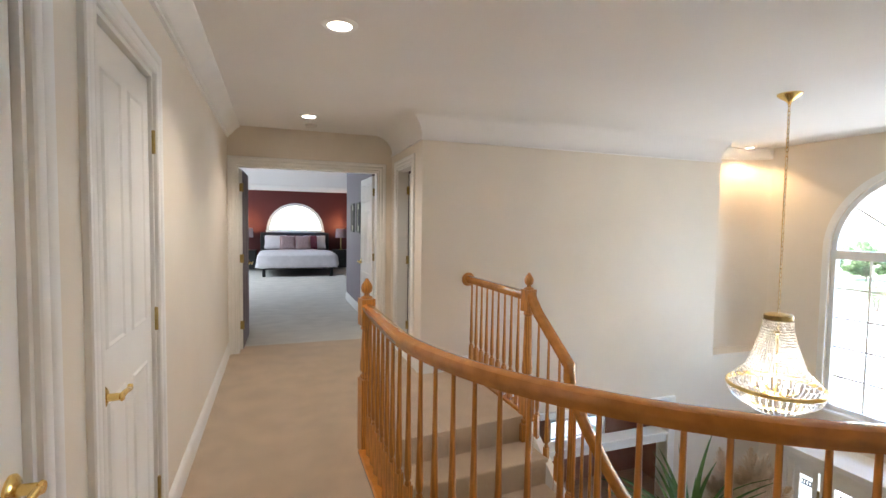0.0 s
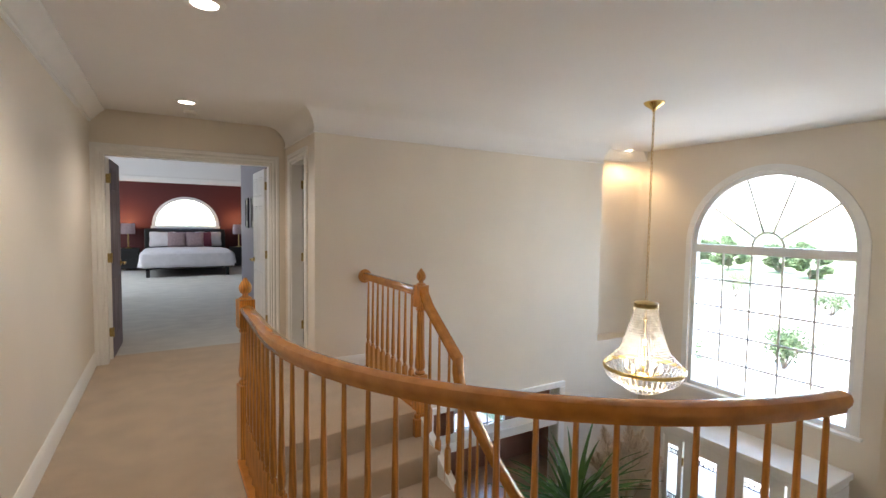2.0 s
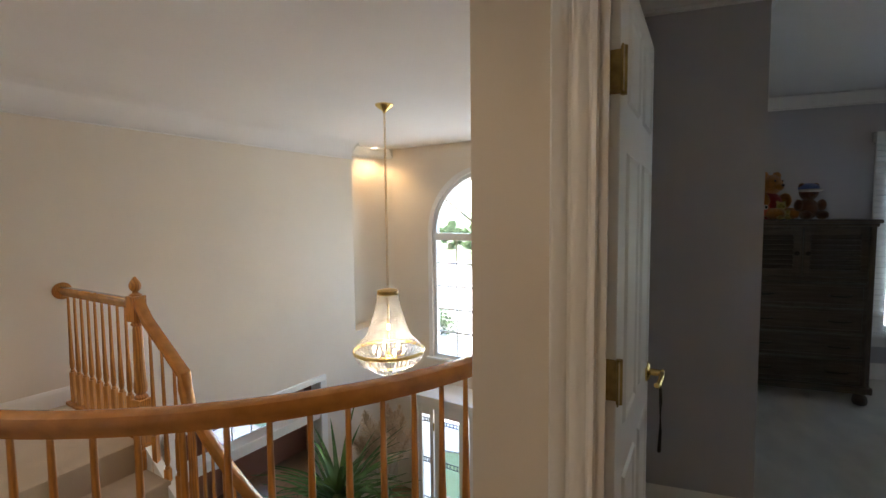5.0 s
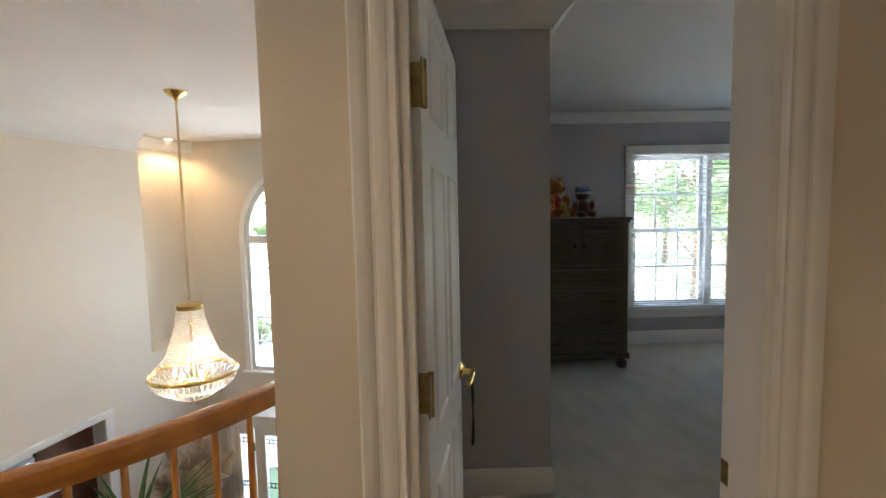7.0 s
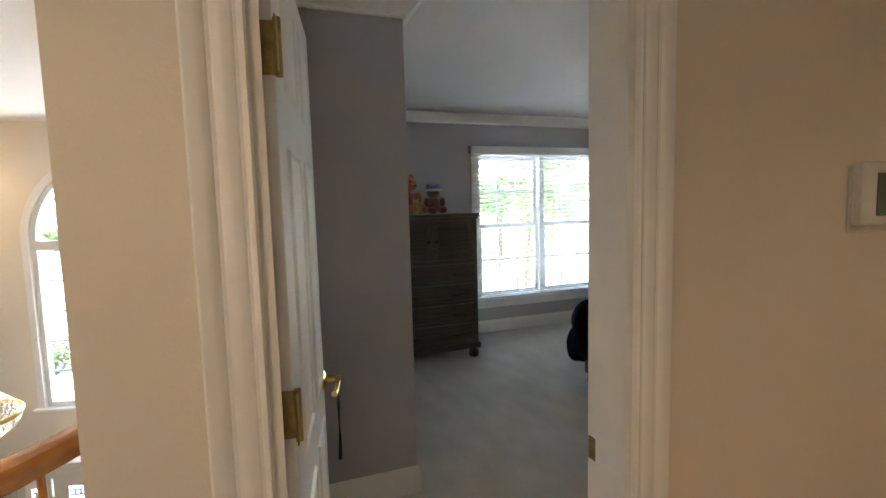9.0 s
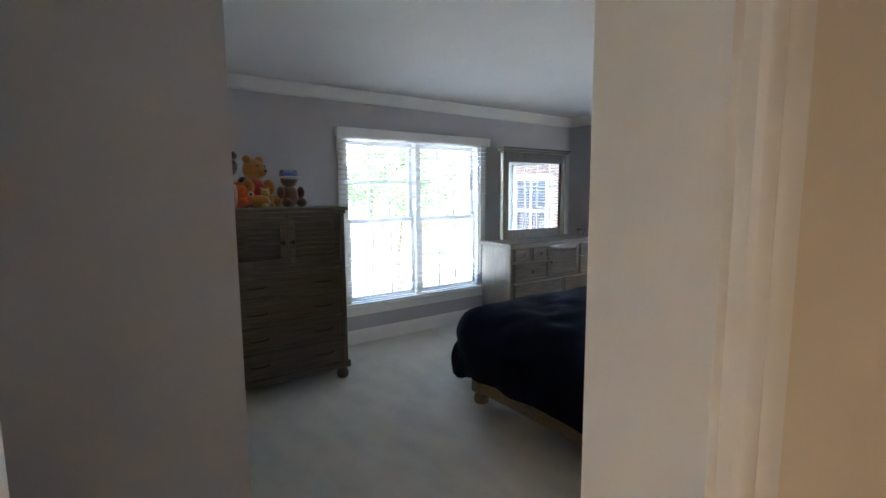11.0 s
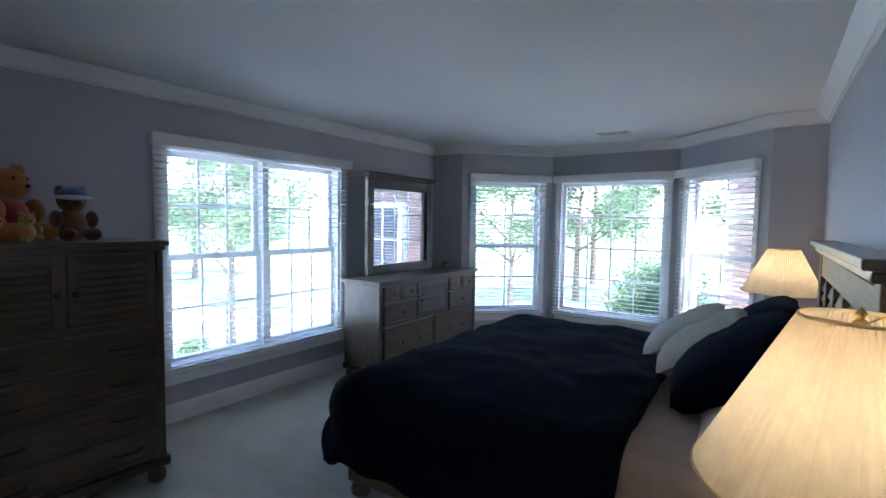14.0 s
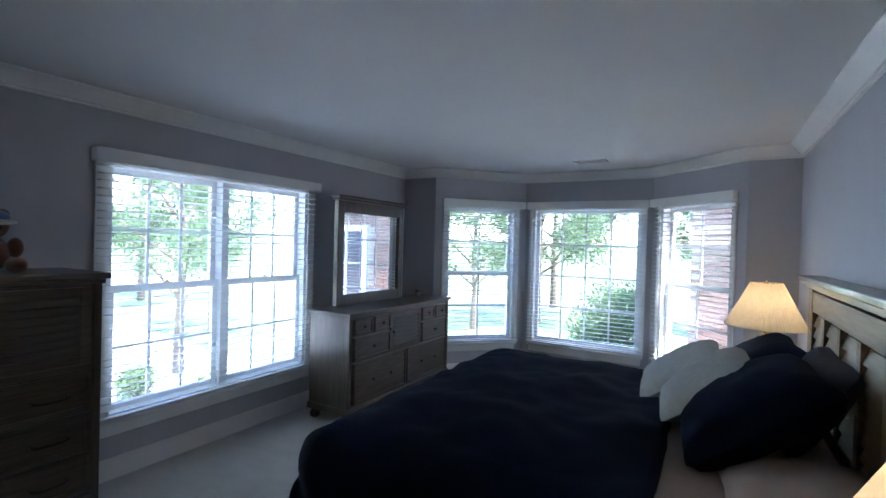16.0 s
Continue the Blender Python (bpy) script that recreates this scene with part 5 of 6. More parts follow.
# dresser with its mirror
DL, DD, DH = 1.70, 0.46, 0.955
dz = thing("dresser", pose(4.52, -4.41, 0.003, 0, 0, -90), "long weathered grey-brown dresser with nine drawers and a louvred door", "dresser")
h = DL / 2
part("body", boxes(((-h + 0.02, 0.02, 0.09), (h - 0.02, DD, DH - 0.04)), bevel=0.004), GREYWOOD, dz)
part("top", boxes(((-h - 0.012, -0.025, DH - 0.026), (h + 0.012, DD + 0.01, DH)), ((-h + 0.004, -0.010, DH - 0.046), (h - 0.004, DD, DH - 0.0265)), bevel=0.006), GREYWOOD_H, dz)
part("plinth", boxes(((-h - 0.004, -0.010, 0.085), (h + 0.004, DD, 0.14)), bevel=0.008), GREYWOOD_H, dz)
for x in (-h + 0.015, h - 0.05):
    part("corner_post", boxes(((x, 0.0, 0.10), (x + 0.035, 0.035, DH - 0.045)), bevel=0.006), GREYWOOD, dz)
for x in (-h + 0.05, h - 0.05):
    for y in (0.045, DD - 0.05):
        bun_foot(dz, x, y, 0.088, 0.045)
u = (DL - 0.12) / 3
x0 = -h + 0.06
for c in (0, 2):
    a = x0 + u * c
    drawer(dz, a + 0.005, a + u / 2 - 0.006, 0.755, 0.895, 0.022, GREYWOOD_H)
    drawer(dz, a + u / 2 + 0.006, a + u - 0.005, 0.755, 0.895, 0.022, GREYWOOD_H)
    drawer(dz, a + 0.005, a + u - 0.005, 0.535, 0.740, 0.022, GREYWOOD_H)
ld = louvre_panel(dz, x0 + u + 0.005, x0 + 2 * u - 0.005, 0.535, 0.895, 0.018, GREYWOOD_H, 6, 0.05)
cup_pull(ld, x0 + u + 0.03, 0.715, -0.002)
for c in (0, 1):
    a = x0 + c * 1.5 * u
    drawer(dz, a + 0.006, a + 1.5 * u - 0.006, 0.165, 0.520, 0.022, GREYWOOD_H, 2)
# mirror that stands on the dresser
MW2, MZ0, MZ1 = 1.04, 0.957, 1.99
mi = thing("dresser_mirror", pose(4.905, -4.34, 0, 0, 0, -90), "grey-brown wood-framed mirror standing on the dresser", "mirror")
h = MW2 / 2
part("frame", boxes(((-h, 0, MZ0), (-h + 0.085, 0.05, MZ1 - 0.05)), ((h - 0.085, 0, MZ0), (h, 0.05, MZ1 - 0.05)), ((-h + 0.085, 0.001, MZ0), (h - 0.085, 0.05, MZ0 + 0.10)), ((-h + 0.085, 0.001, MZ1 - 0.16), (h - 0.085, 0.05, MZ1 - 0.05)), bevel=0.005), GREYWOOD, mi)
part("cornice", boxes(((-h - 0.022, -0.030, MZ1 - 0.05), (h + 0.022, 0.06, MZ1 - 0.024)), ((-h - 0.04, -0.045, MZ1 - 0.0235), (h + 0.04, 0.065, MZ1)), bevel=0.006), GREYWOOD_H, mi)
part("mirror_glass", boxes(((-h + 0.085, 0.020, MZ0 + 0.10), (h - 0.085, 0.026, MZ1 - 0.16))), MIRROR, mi)
pp = thing("small_pot_plant", pose(4.82, -5.05, DH + 0.003), "tiny green succulent in a glass cup on the dresser", "plant")
part("cup", turned([(0.022, 0), (0.030, 0.012), (0.032, 0.05), (0.027, 0.052), (0.02, 0.03)], 18), PALE, pp, smooth=True)
rng = random.Random(5)
bm = bmesh.new()
for k in range(26):
    a, l = rng.uniform(0, math.tau), rng.uniform(0.02, 0.05)
    c, s = math.cos(a), math.sin(a)
    bm.faces.new([bm.verts.new(q) for q in ((0, 0, 0.045), (l * 0.5 * c - 0.008 * s, l * 0.5 * s + 0.008 * c, 0.06), (l * c, l * s, 0.055 + 0.03 * rng.random()), (l * 0.5 * c + 0.008 * s, l * 0.5 * s - 0.008 * c, 0.06))])
part("leaves", bm, GREEN, pp)

# soft toys on the chest, as plain shapes
TOY = {k: material("plush_" + k, c, 0.95, scale=60, vary=0.2, bump=0.8, bump_scale=260, sheen=0.4) for k, c in dict(gold=(0.50, 0.20, 0.03), brown=(0.17, 0.07, 0.025), dark=(0.045, 0.025, 0.015), green=(0.22, 0.48, 0.08), orange=(0.72, 0.13, 0.015), yellow=(0.62, 0.42, 0.12), blue=(0.14, 0.20, 0.48), red=(0.45, 0.03, 0.02), white=(0.75, 0.74, 0.70)).items()}


def ball(bm, c, r, mat=0, seg=14):
    rx, ry, rz = (r, r, r) if isinstance(r, (int, float)) else r
    q = bmesh.ops.create_uvsphere(bm, u_segments=seg, v_segments=seg // 2 + 2, radius=1, matrix=Matrix.Translation(c) @ Matrix.Diagonal((rx, ry, rz, 1)))
    for v in q["verts"]:
        for f in v.link_faces:
            f.material_index = mat


def toy(name, m, blobs, mats, label):
    bm = bmesh.new()
    for c, r, k in blobs:
        ball(bm, c, r, k)
    me = bpy.data.meshes.new(name)
    bm.to_mesh(me)
    bm.free()
    for k in mats:
        me.materials.append(TOY[k])
    for p in me.polygons:
        p.use_smooth = True
    ob = new(name, me)
    ob.matrix_basis = m
    return tagged(ob, label, "soft toy", "soft toys on the chest")


TOP = CH + 0.004


def bear(scale, shirt):
    b = [((0, 0, 0.085), (0.075, 0.065, 0.088), 1), ((0, -0.005, 0.215), (0.068, 0.062, 0.062), 0), ((0.05, 0, 0.272), 0.024, 0), ((-0.05, 0, 0.272), 0.024, 0), ((0, -0.058, 0.200), (0.030, 0.026, 0.024), 0), ((0, -0.084, 0.208), 0.009, 2), ((0.085, -0.03, 0.115), (0.028, 0.04, 0.048), 0), ((-0.085, -0.03, 0.115), (0.028, 0.04, 0.048), 0), ((0.06, -0.085, 0.036), (0.036, 0.06, 0.036), 0), ((-0.06, -0.085, 0.036), (0.036, 0.06, 0.036), 0), ((0.028, -0.055, 0.235), 0.007, 2), ((-0.028, -0.055, 0.235), 0.007, 2)]
    return [((x * scale, y * scale, z * scale), tuple(q * scale for q in (r if isinstance(r, tuple) else (r, r, r))), k) for (x, y, z), r, k in b]


toy("soft_toy", pose(4.72, -1.12, TOP, 0, 0, -55), bear(1.30, 1), ["gold", "red", "dark"], "golden plush bear in a red shirt sitting on the chest")
toy("soft_toy", pose(4.66, -1.36, TOP, 0, 0, -80), [*bear(0.96, 1), ((0, 0.0, 0.247), (0.070, 0.070, 0.035), 3), ((0, -0.026, 0.224), (0.082, 0.088, 0.014), 4)], ["brown", "brown", "dark", "blue", "white"], "small brown plush bear with a blue cap")
toy("soft_toy", pose(4.80, -0.93, TOP, 0, 0, -75), bear(1.42, 1), ["dark", "green", "dark"], "dark brown plush animal in a green shirt")
toy("soft_toy", pose(4.62, -0.98, TOP + 0.004, 0, 0, -90), [((0, 0, 0.082), (0.12, 0.055, 0.082), 0), ((-0.02, 0, 0.084), (0.024, 0.0575, 0.083), 1), ((0.075, -0.048, 0.095), (0.018, 0.010, 0.020), 1), ((0.078, -0.056, 0.095), (0.010, 0.006, 0.012), 2), ((-0.13, 0, 0.085), (0.03, 0.012, 0.05), 0), ((0.0, 0, 0.160), (0.05, 0.010, 0.022), 0), ((0.02, -0.065, 0.05), (0.03, 0.012, 0.022), 0)], ["orange", "white", "dark"], "orange plush fish with a white band")
toy("soft_toy", pose(4.58, -1.16, TOP, 0, 0, -80), [(tuple(0.5 * v for v in c), tuple(0.5 * q for q in r), k) for c, r, k in bear(1.0, 1)], ["yellow", "yellow", "dark"], "small pale yellow plush toy lying before the bear")

# bed
BED_Y0, BED_Y1 = -4.20, -2.22
bed = thing("bed", pose(0, 0, 0.003), "wide wooden bed with a louvred headboard and bun feet", "bed")
part("headboard_panel", boxes(((1.325, BED_Y0, 0.30), (1.365, BED_Y1, 1.34)), bevel=0.004), BEDWOOD, bed)
for y in (BED_Y0 + 0.045, BED_Y1 - 0.045):
    part("headboard_post", boxes(((1.320, y - 0.05, 0.0), (1.400, y + 0.05, 1.36)), bevel=0.006), BEDWOOD, bed)
part("headboard_rail", boxes(((1.366, BED_Y0 + 0.096, 1.22), (1.395, BED_Y1 - 0.096, 1.34)), ((1.366, BED_Y0 + 0.096, 0.60), (1.395, BED_Y1 - 0.096, 0.70)), bevel=0.004), BEDWOOD, bed)
part("cornice", boxes(((1.318, BED_Y0 - 0.03, 1.36), (1.425, BED_Y1 + 0.03, 1.395)), ((1.318, BED_Y0 - 0.055, 1.3955), (1.450, BED_Y1 + 0.055, 1.43)), bevel=0.008), GREYWOOD, bed)
n = 5
pw = (BED_Y1 - BED_Y0 - 0.192) / n
bm = bmesh.new()
box(bm, (-0.004, -pw / 2 + 0.03, -0.033), (0.004, pw / 2 - 0.03, 0.033))
slat = mesh_of("slat", bm, BEDWOOD)
for k in range(n):
    yc = BED_Y0 + 0.096 + pw * (k + 0.5)
    fr = part("stile", boxes(((1.366, yc - pw / 2, 0.70), (1.400, yc - pw / 2 + 0.03, 1.22)), bevel=0.003), BEDWOOD, bed)
    part("stile", boxes(((1.366, yc + pw / 2 - 0.03, 0.70), (1.400, yc + pw / 2, 1.22)), bevel=0.003), BEDWOOD, bed)
    for j in range(8):
        s = new("slat", slat)
        s.parent = fr
        s.matrix_basis = pose(1.378, yc, 0.735 + 0.062 * j, 0, -18, 0)
for y0, y1 in ((BED_Y0 + 0.0, BED_Y0 + 0.045), (BED_Y1 - 0.045, BED_Y1)):
    part("side_rail", boxes(((1.40, y0, 0.10), (3.44, y1, 0.36)), bevel=0.006), BEDWOOD, bed)
part("footboard", boxes(((3.40, BED_Y0 - 0.01, 0.09), (3.49, BED_Y1 + 0.01, 0.40)), bevel=0.010), BEDWOOD, bed)
for y in (BED_Y0 + 0.05, BED_Y1 - 0.05):
    bun_foot(bed, 3.445, y, 0.092, 0.055, BEDWOOD)
part("box_spring", boxes(((1.40, BED_Y0 + 0.05, 0.20), (3.40, BED_Y1 - 0.05, 0.42)), bevel=0.02), PEACH, bed)
part("mattress", boxes(((1.41, BED_Y0 + 0.04, 0.42), (3.42, BED_Y1 - 0.04, 0.66)), bevel=0.05), PEACH, bed)
o = tagged(part("bed_sheet", drape_mesh(1.44, 2.16, BED_Y0 + 0.02, BED_Y1 - 0.02, 0.665, (0.0, 0.0, 0.42, 0.42), 0.06, 0.04, 0.010, 5), PEACH, None, m=pose(0, 0, 0.003), smooth=True), "cream sheet and blanket hanging over the mattress edge", "sheet")
thicken(o, 0.008)
o = tagged(part("duvet", drape_mesh(2.06, 3.36, BED_Y0 + 0.09, BED_Y1 - 0.09, 0.725, (0.0, 0.74, 0.58, 0.58), 0.23, 0.035, 0.022, 11), NAVY, None, m=pose(0, 0, 0.003), smooth=True), "thick navy blue duvet draped over the bed", "duvet")
thicken(o, 0.03)
pillow("pillow", pose(2.06, -3.66, 0.875, 0, 33, 4), 0.52, 0.70, 0.17, PALE, "pale grey-green pillow with striped cover on the bed", "bed pillows", 2)
pillow("pillow", pose(1.93, -3.33, 0.895, 0, 34, 5), 0.53, 0.70, 0.18, PALE, "pale grey-green pillow with striped cover on the bed", "bed pillows", 3)
pillow("pillow", pose(1.76, -2.98, 0.90, 0, 36, 5), 0.66, 0.70, 0.27, NAVY, "large navy pillow leaning on the others", "bed pillows", 4)
pillow("pillow", pose(1.72, -3.76, 0.90, 0, 38, 2), 0.60, 0.70, 0.24, NAVY, "large navy pillow leaning on the others", "bed pillows", 6)
pillow("pillow", pose(1.515, -3.28, 0.915, 0, 60, 0), 0.48, 0.72, 0.18, GREYCLOTH, "dark grey pillow against the headboard", "bed pillows", 7)
pillow("pillow", pose(1.62, -2.60, 0.735, 0, 6, 5), 0.52, 0.56, 0.12, PEACH, "cream pillow lying at the head of the bed", "bed pillows", 8)


def pleated(r0, r1, z0, z1, n=150, depth=0.0022):
    bm = bmesh.new()
    rows = []
    for i in range(7):
        u = i / 6
        r = r0 + (r1 - r0) * u
        rows.append([bm.verts.new(((r + (depth * (1 if k % 2 else -1)) * (0.5 + 0.5 * u)) * math.cos(k * math.tau / n), (r + (depth * (1 if k % 2 else -1)) * (0.5 + 0.5 * u)) * math.sin(k * math.tau / n), z0 + (z1 - z0) * u)) for k in range(n)])
    for a, b in zip(rows, rows[1:]):
        for k in range(n):
            bm.faces.new((a[k], a[(k + 1) % n], b[(k + 1) % n], b[k]))
    return bm


def bedside_lamp(x, y, z, shade_low, shade_high, r0, r1, watts, tilt=0):
    lp = thing("bedside_lamp", pose(x, y, z, 0, 0, tilt), "lit table lamp, pleated cream shade, black glazed base", "lamp", "bedside lamps")
    lo, hi = shade_low - z, shade_high - z
    part("base", turned([(0.070, 0), (0.075, 0.010), (0.070, 0.017), (0.098, 0.055), (0.124, 0.125), (0.130, 0.180), (0.118, 0.235), (0.085, 0.268), (0.052, 0.282), (0.048, 0.296), (0.030, 0.300)], 40), CERAMIC, lp, "black glazed ceramic base", smooth=True)
    part("collar", turned([(0.030, 0.300), (0.030, 0.312), (0.014, 0.318), (0.010, lo + 0.06)], 16), OLD_BRASS, lp, smooth=True)
    sh = part("shade", pleated(r0, r1, lo, hi), SHADE, lp, "pleated cream fabric shade", smooth=False)
    for r, zz in ((r0, lo), (r1, hi)):
        bm = bmesh.new()
        lathe(bm, [(r - 0.002, zz - 0.003), (r + 0.002, zz - 0.003), (r + 0.002, zz + 0.003), (r - 0.002, zz + 0.003), (r - 0.002, zz - 0.003)], 64, caps=False)
        part("trim", bm, SHADE, sh, smooth=True)
    bm = bmesh.new()
    for k in range(3):
        a = k * math.tau / 3
        tube(bm, [(0, 0, hi - 0.012), (r1 * math.cos(a), r1 * math.sin(a), hi - 0.003)], 0.0018, 5)
    part("spider", bm, BRASS, lp)
    part("finial", turned([(0.012, hi - 0.016), (0.012, hi - 0.006), (0.005, hi), (0.009, hi + 0.008), (0.003, hi + 0.02)], 12), BRASS, lp, smooth=True)
    part("bulb", turned([(0.012, lo + 0.06), (0.018, lo + 0.09), (0.030, lo + 0.135), (0.022, lo + 0.165), (0.004, lo + 0.175)], 16), BULB, lp, smooth=True)
    lamp("bedside_lamp_glow", "POINT", pose(x, y, shade_low + 0.16), watts, (1.0, 0.70, 0.39), radius=0.05)
    return lp


def nightstand(m, w, d, h, mat):
    ns = thing("nightstand", m, "light wooden nightstand with one drawer beside the bed", "nightstand", "bedroom nightstands")
    part("top", boxes(((0, 0, h - 0.03), (d, w, h)), bevel=0.010), mat, ns)
    part("body", boxes(((0.01, 0.03, 0.12), (d - 0.03, w - 0.03, h - 0.0305)), bevel=0.005), mat, ns)
    for x in (0.04, d - 0.06):
        for y in (0.06, w - 0.06):
            part("leg", boxes(((x - 0.025, y - 0.025, 0), (x + 0.025, y + 0.025, 0.121)), bevel=0.004), mat, ns)
    part("drawer", boxes(((d - 0.030, 0.05, 0.40), (d - 0.012, w - 0.05, h - 0.05)), bevel=0.004), mat, ns)
    part("drawer", boxes(((d - 0.030, 0.05, 0.15), (d - 0.012, w - 0.05, 0.39)), bevel=0.004), mat, ns)
    return ns


nightstand(pose(1.335, -2.02, 0.003), 0.62, 0.48, 0.675, TABLEWOOD)
nightstand(pose(1.335, -5.02, 0.003), 0.62, 0.50, 0.655, TABLEWOOD)
bedside_lamp(1.522, -1.52, 0.681, 1.062, 1.363, 0.242, 0.086, 0.031)
bedside_lamp(1.575, -4.72, 0.661, 1.03, 1.345, 0.255, 0.100, 0.095)

v = thing("ceiling_vent", pose(3.02, -5.42, H - 0.003), "small white slotted ceiling air vent", "vent")
part("frame", boxes(((-0.16, -0.07, -0.010), (0.16, -0.05, 0)), ((-0.16, 0.05, -0.010), (0.16, 0.07, 0)), ((-0.16, -0.05, -0.010), (-0.135, 0.05, 0)), ((0.135, -0.05, -0.010), (0.16, 0.05, 0)), bevel=0.002), TRIM, v)
# black sheet put in for the shade of the duct above the slats
part("backing", boxes(((-0.135, -0.05, -0.003), (0.135, 0.05, -0.0005))), BLACK, v)
for k in range(4):
    part("slat", boxes(((-0.135, -0.001, -0.007), (0.135, 0.001, 0.003))), TRIM, v, m=pose(0, -0.037 + 0.0245 * k, -0.002, 40, 0, 0))

# ---- outdoors ----
G = -2.95
bm = bmesh.new()
bmesh.ops.create_grid(bm, x_segments=60, y_segments=60, size=400)
for w in bm.verts:
    d = math.hypot(w.co.x, w.co.y)
    w.co.z = G + (0.6 * noise.noise((w.co.x * 0.03, w.co.y * 0.03, 0)) * min(1, max(0, d - 62) / 30)) + 0.02 * max(0, d - 62)
struct("ground", bm, GRASS, ONE, "sunlit lawn around the house", "lawn", smooth=True)
bm = bmesh.new()
prism(bm, [(8.2, -9.5), (15, -11.5), (44, -15), (44, 22), (8.2, 22)], G - 0.1, G + 0.03)
struct("driveway", bm, DRIVE, ONE, "pale concrete driveway", "driveway")
bm = bmesh.new()
prism(bm, [(-6, -37), (30, -30), (48, -21), (64, -25), (30, -36), (-6, -44)], G - 0.1, G + 0.035)
struct("road", bm, DRIVE, ONE, "pale sunlit road", "road")


def leaf_cloud(clumps, n, size, seed):
    """Many small leaves round a set of clump centres (x, y, z, radius)."""
    rng = np.random.default_rng(seed)
    w = np.array([c[3] ** 2 for c in clumps])
    pick = rng.choice(len(clumps), n, p=w / w.sum())
    c = np.array(clumps)[pick]
    d = rng.normal(size=(n, 3))
    d /= np.linalg.norm(d, axis=1)[:, None]
    p = c[:, :3] + d * (c[:, 3] * rng.uniform(0.35, 1.05, n))[:, None] * np.array([1, 1, 0.75])
    a = rng.normal(size=(n, 3))
    a /= np.linalg.norm(a, axis=1)[:, None]
    b = np.cross(a, rng.normal(size=(n, 3)))
    b /= np.linalg.norm(b, axis=1)[:, None]
    s = (size * rng.uniform(0.6, 1.3, n))[:, None]
    verts = np.stack([p - a * s, p + b * s * 0.5, p + a * s, p - b * s * 0.5], axis=1).reshape(-1, 3)
    me = bpy.data.meshes.new("crown")
    me.from_pydata(verts.tolist(), [], np.arange(n * 4).reshape(-1, 4).tolist())
    me.materials.append(LEAF)
    return me


def tree(x, y, height, spread, seed, label, leaves=9000, size=0.13, first=0.35):
    t = thing("tree", pose(x, y, G - 0.05), label, "tree", "garden trees")
    rng = random.Random(seed)
    bm = bmesh.new()
    r = height * 0.022
    trunk = [Vector((rng.uniform(-0.1, 0.1) * k * 0.3, rng.uniform(-0.1, 0.1) * k * 0.3, height * 0.72 * k / 5)) for k in range(6)]
    for k in range(5):
        lathe_r = (r * (1 - 0.14 * k), r * (1 - 0.14 * (k + 1)))
        d = trunk[k + 1] - trunk[k]
        m = Matrix.Translation(trunk[k]) @ d.to_track_quat("Z", "Y").to_matrix().to_4x4()
        lathe(bm, [(lathe_r[0], 0), (lathe_r[1], d.length)], 8, m=m)
    clumps = []
    for k in range(9):
        u = first + (1 - first) * k / 9
        a = k * 2.4 + rng.uniform(-0.4, 0.4)
        start = trunk[min(5, int(u * 6))]
        ln = spread * (1.05 - 0.6 * abs(u - 0.55)) * rng.uniform(0.7, 1.1)
        tip = start + Vector((math.cos(a) * ln, math.sin(a) * ln, height * 0.16 + rng.uniform(0, 0.8)))
        d = tip - start
        m = Matrix.Translation(start) @ d.to_track_quat("Z", "Y").to_matrix().to_4x4()
        lathe(bm, [(r * 0.38, 0), (r * 0.1, d.length)], 6, m=m)
        clumps.append((*tip, spread * rng.uniform(0.28, 0.45)))
        clumps.append((*(start + d * 0.65), spread * rng.uniform(0.22, 0.36)))
    clumps.append((0, 0, height * 0.86, spread * 0.5))
    part("trunk", bm, BARK, t, smooth=True)
    c = new("crown", leaf_cloud(clumps, leaves, size, seed))
    c.parent = t
    return t


def shrub(x, y, h, w, seed, leaves=1800):
    t = thing("shrub", pose(x, y, G - 0.03), "rounded green garden shrub", "shrub", "garden shrubs")
    rng = random.Random(seed)
    bm = bmesh.new()
    cl = []
    for k in range(7):
        a = k * 0.9
        tip = Vector((math.cos(a) * w * 0.4 * rng.random(), math.sin(a) * w * 0.4 * rng.random(), h * rng.uniform(0.4, 0.8)))
        tube(bm, [(0, 0, 0), tip * 0.5, tip], 0.025, 5)
        cl.append((*tip, w * rng.uniform(0.26, 0.40)))
    part("stems", bm, BARK, t)
    c = new("crown", leaf_cloud(cl, leaves, 0.06, seed))
    c.parent = t


tree(17.0, -9.5, 8.5, 2.6, 3, "broad leafy green tree beside the driveway", 9000, 0.07)
tree(22.0, -14.0, 9.0, 3.0, 5, "tall leafy garden tree", 9000, 0.08)
tree(10.8, -27.0, 10.0, 3.8, 7, "leafy tree on the front lawn", 12000, 0.10)
tree(13.0, -23.0, 8.0, 2.6, 8, "leafy green garden tree", 9000, 0.07)
tree(1.0, -30.0, 11.0, 4.0, 9, "large leafy tree across the road", 12000, 0.14)
tree(12.0, -34.0, 12.0, 4.5, 10, "large leafy tree across the road", 12000, 0.15)
tree(55.0, -3.0, 3.0, 1.8, 12, "low leafy tree across the driveway", 12000, 0.14)
tree(50.0, -16.0, 9.0, 3.6, 13, "large leafy tree beyond the lawn", 12000, 0.14)
tree(68.0, 40.0, 10.0, 4.5, 14, "large leafy tree beyond the lawn", 12000, 0.15)
tree(36.0, -18.0, 12.0, 4.5, 15, "large leafy tree beyond the driveway", 12000, 0.15)
tree(-6.0, -38.0, 12.0, 4.6, 16, "large leafy tree across the road", 12000, 0.15)
tree(24.0, -30.0, 12.0, 4.6, 17, "large leafy tree across the road", 12000, 0.15)
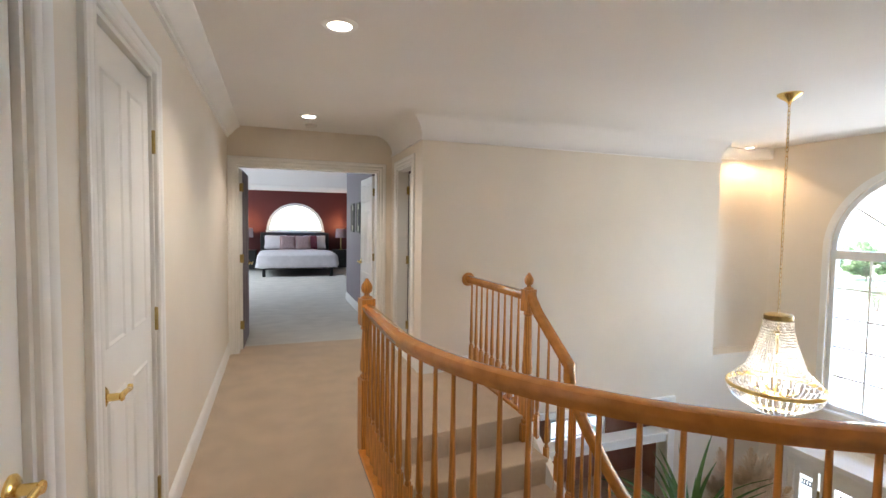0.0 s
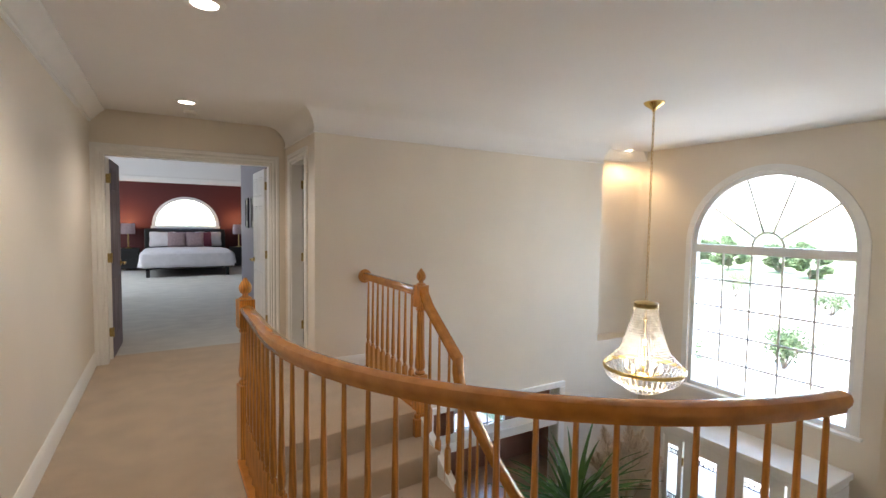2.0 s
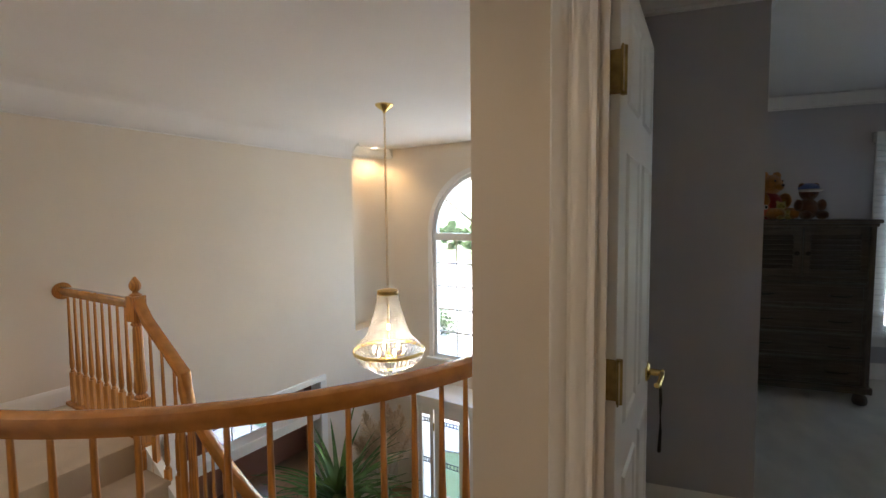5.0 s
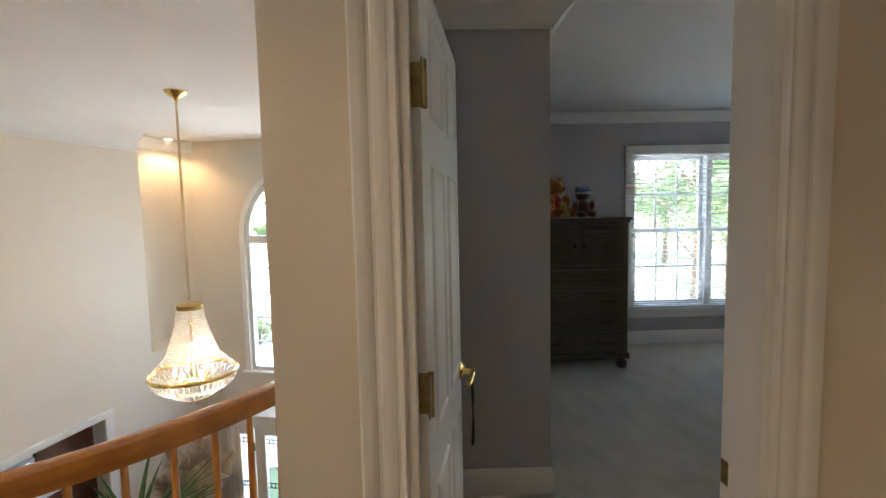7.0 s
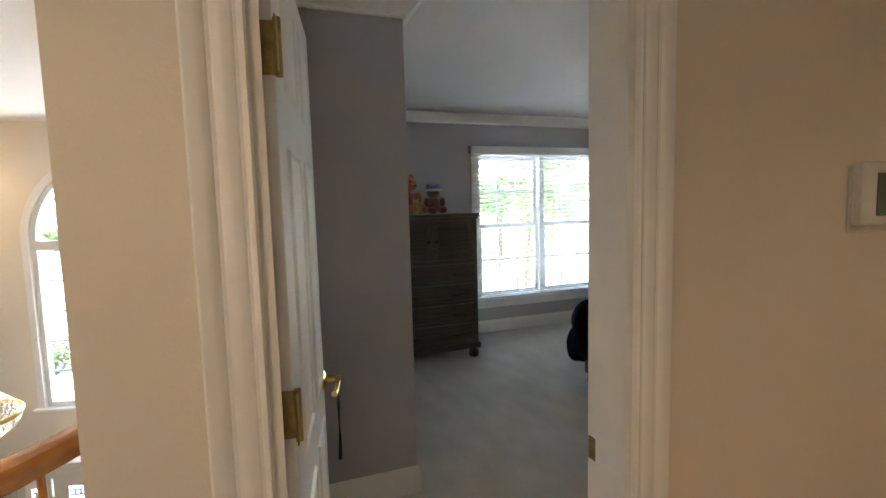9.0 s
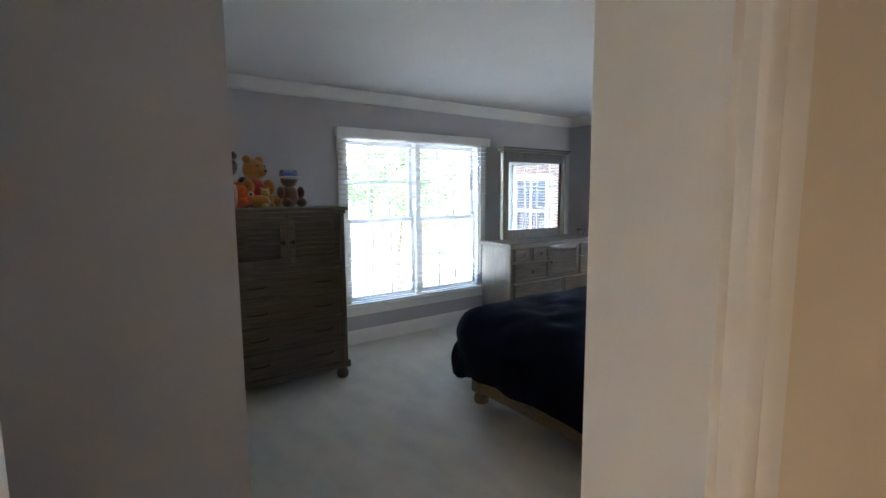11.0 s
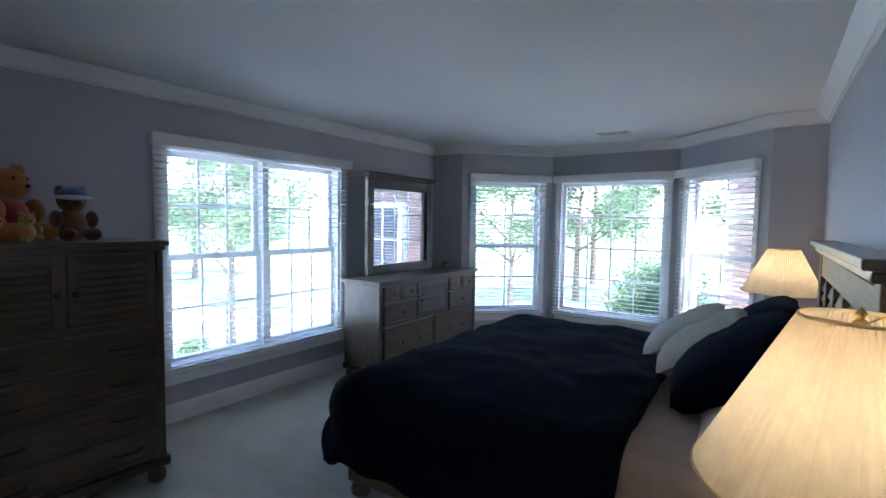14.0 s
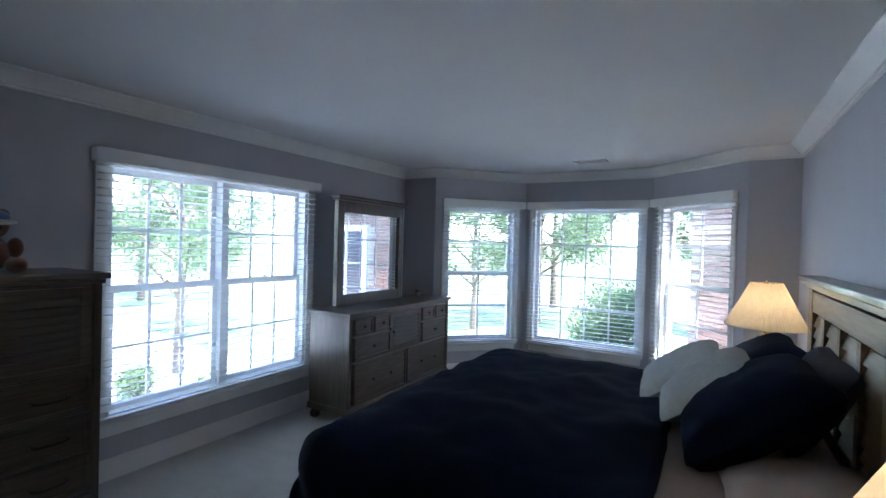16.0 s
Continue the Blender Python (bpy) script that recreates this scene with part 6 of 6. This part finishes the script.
for k, (x, y, hh) in enumerate(((50.0, 8.0, 2.7), (53.0, 15.0, 3.0), (49.0, 21.0, 2.6), (56.0, 3.0, 3.0), (52.0, 28.0, 2.8), (58.0, 20.0, 3.2), (54.0, 11.0, 2.5))):
    tree(x, y, hh, hh * 0.5, 60 + k, "low leafy green tree beyond the driveway", 7000, 0.13, 0.12)
for k, (x, y, hh, ww) in enumerate(((4.3, -13.8, 3.7, 2.6), (13.0, -7.9, 1.0, 1.2), (15.5, -7.5, 0.9, 1.1), (12.5, -8.5, 0.9, 1.3), (17.5, 3.5, 1.3, 1.6), (16.0, 6.0, 1.1, 1.4), (19.0, 1.0, 1.2, 1.5), (33.0, 9.0, 1.6, 2.6), (35.0, 14.0, 1.4, 2.4), (30.0, 4.0, 1.5, 2.2), (8.0, -12.0, 1.0, 1.2), (1.0, -16.0, 1.1, 1.4))):
    shrub(x, y, hh, ww, 30 + k, 12000 if k == 0 else 1800)

# porch post by the bay
pst = thing("porch_post", pose(5.35, -9.4, G), "square white porch post in the garden", "post")
part("shaft", boxes(((-0.14, -0.14, 0), (0.14, 0.14, 3.5)), bevel=0.01), VINYL, pst)
part("cap", boxes(((-0.18, -0.18, 3.5), (0.18, 0.18, 3.58)), bevel=0.01), VINYL, pst)
part("base", boxes(((-0.18, -0.18, 0), (0.18, 0.18, 0.25)), bevel=0.01), VINYL, pst)

# brick wing of the house beyond the bay
wing = thing("brick_wing", pose(2.22, -8.9, 0), "red brick house wing with white window and grey roof", "house")
part("wall", boxes(((-7.0, -5.0, G - 0.2), (0.0, 0.0, 3.4))), MORTAR, wing)
part("roof", boxes(((-7.3, -5.3, 3.4), (0.35, 0.35, 3.52)), ((-7.0, -5.0, 3.52), (0.0, 0.0, 4.2))), ROOF, wing)
part("fascia", boxes(((0.352, -5.3, 3.36), (0.38, 0.35, 3.56)), ((-7.3, 0.351, 3.36), (0.38, 0.38, 3.56))), VINYL, wing)
wn1 = part("window", boxes(((-2.3, 0.013, 0.2), (-2.2, 0.05, 1.9)), ((-1.2, 0.013, 0.2), (-1.1, 0.05, 1.9)), ((-2.2, 0.013, 1.8), (-1.2, 0.05, 1.9)), ((-2.2, 0.013, 0.2), (-1.2, 0.05, 0.3)), ((-1.72, 0.013, 0.3), (-1.68, 0.04, 1.8)), ((-2.2, 0.013, 1.03), (-1.2, 0.04, 1.07))), VINYL, wing)
part("pane", boxes(((-2.2, 0.014, 0.3), (-1.2, 0.019, 1.8))), GREYCLOTH, wn1)
bw, bh = 0.203, 0.068
bm = bmesh.new()
box(bm, (-bw / 2 + 0.005, -0.004, -bh / 2 + 0.005), (bw / 2 - 0.005, 0.012, bh / 2 - 0.005))
bme = mesh_of("brick", bm, BRICK)
rest = bmesh.new()
count = 0
for r in range(93):
    z = G + bh * (r + 0.5)
    x = -bw * (0.5 if r % 2 else 1.0)
    while x > -4.5:
        if not (-2.34 - bw / 2 < x < -1.06 + bw / 2 and 0.15 < z < 1.95):
            if count < 300 and -1.0 < x and -0.2 < z:
                s = new("brick", bme)
                s.parent = wing
                s.matrix_basis = pose(x, 0, z)
                count += 1
            else:
                box(rest, (x - bw / 2 + 0.005, -0.004, z - bh / 2 + 0.005), (x + bw / 2 - 0.005, 0.012, z + bh / 2 - 0.005))
        x -= bw
for r in range(93):
    z = G + bh * (r + 0.5)
    for k in range(22):
        y = -bw * (k + (0.5 if r % 2 else 1.0))
        box(rest, (-0.004, y - bw / 2 + 0.005, z - bh / 2 + 0.005), (0.012, y + bw / 2 - 0.005, z + bh / 2 - 0.005))
tagged(part("brickwork", rest, BRICK, wing), kind="stuff")
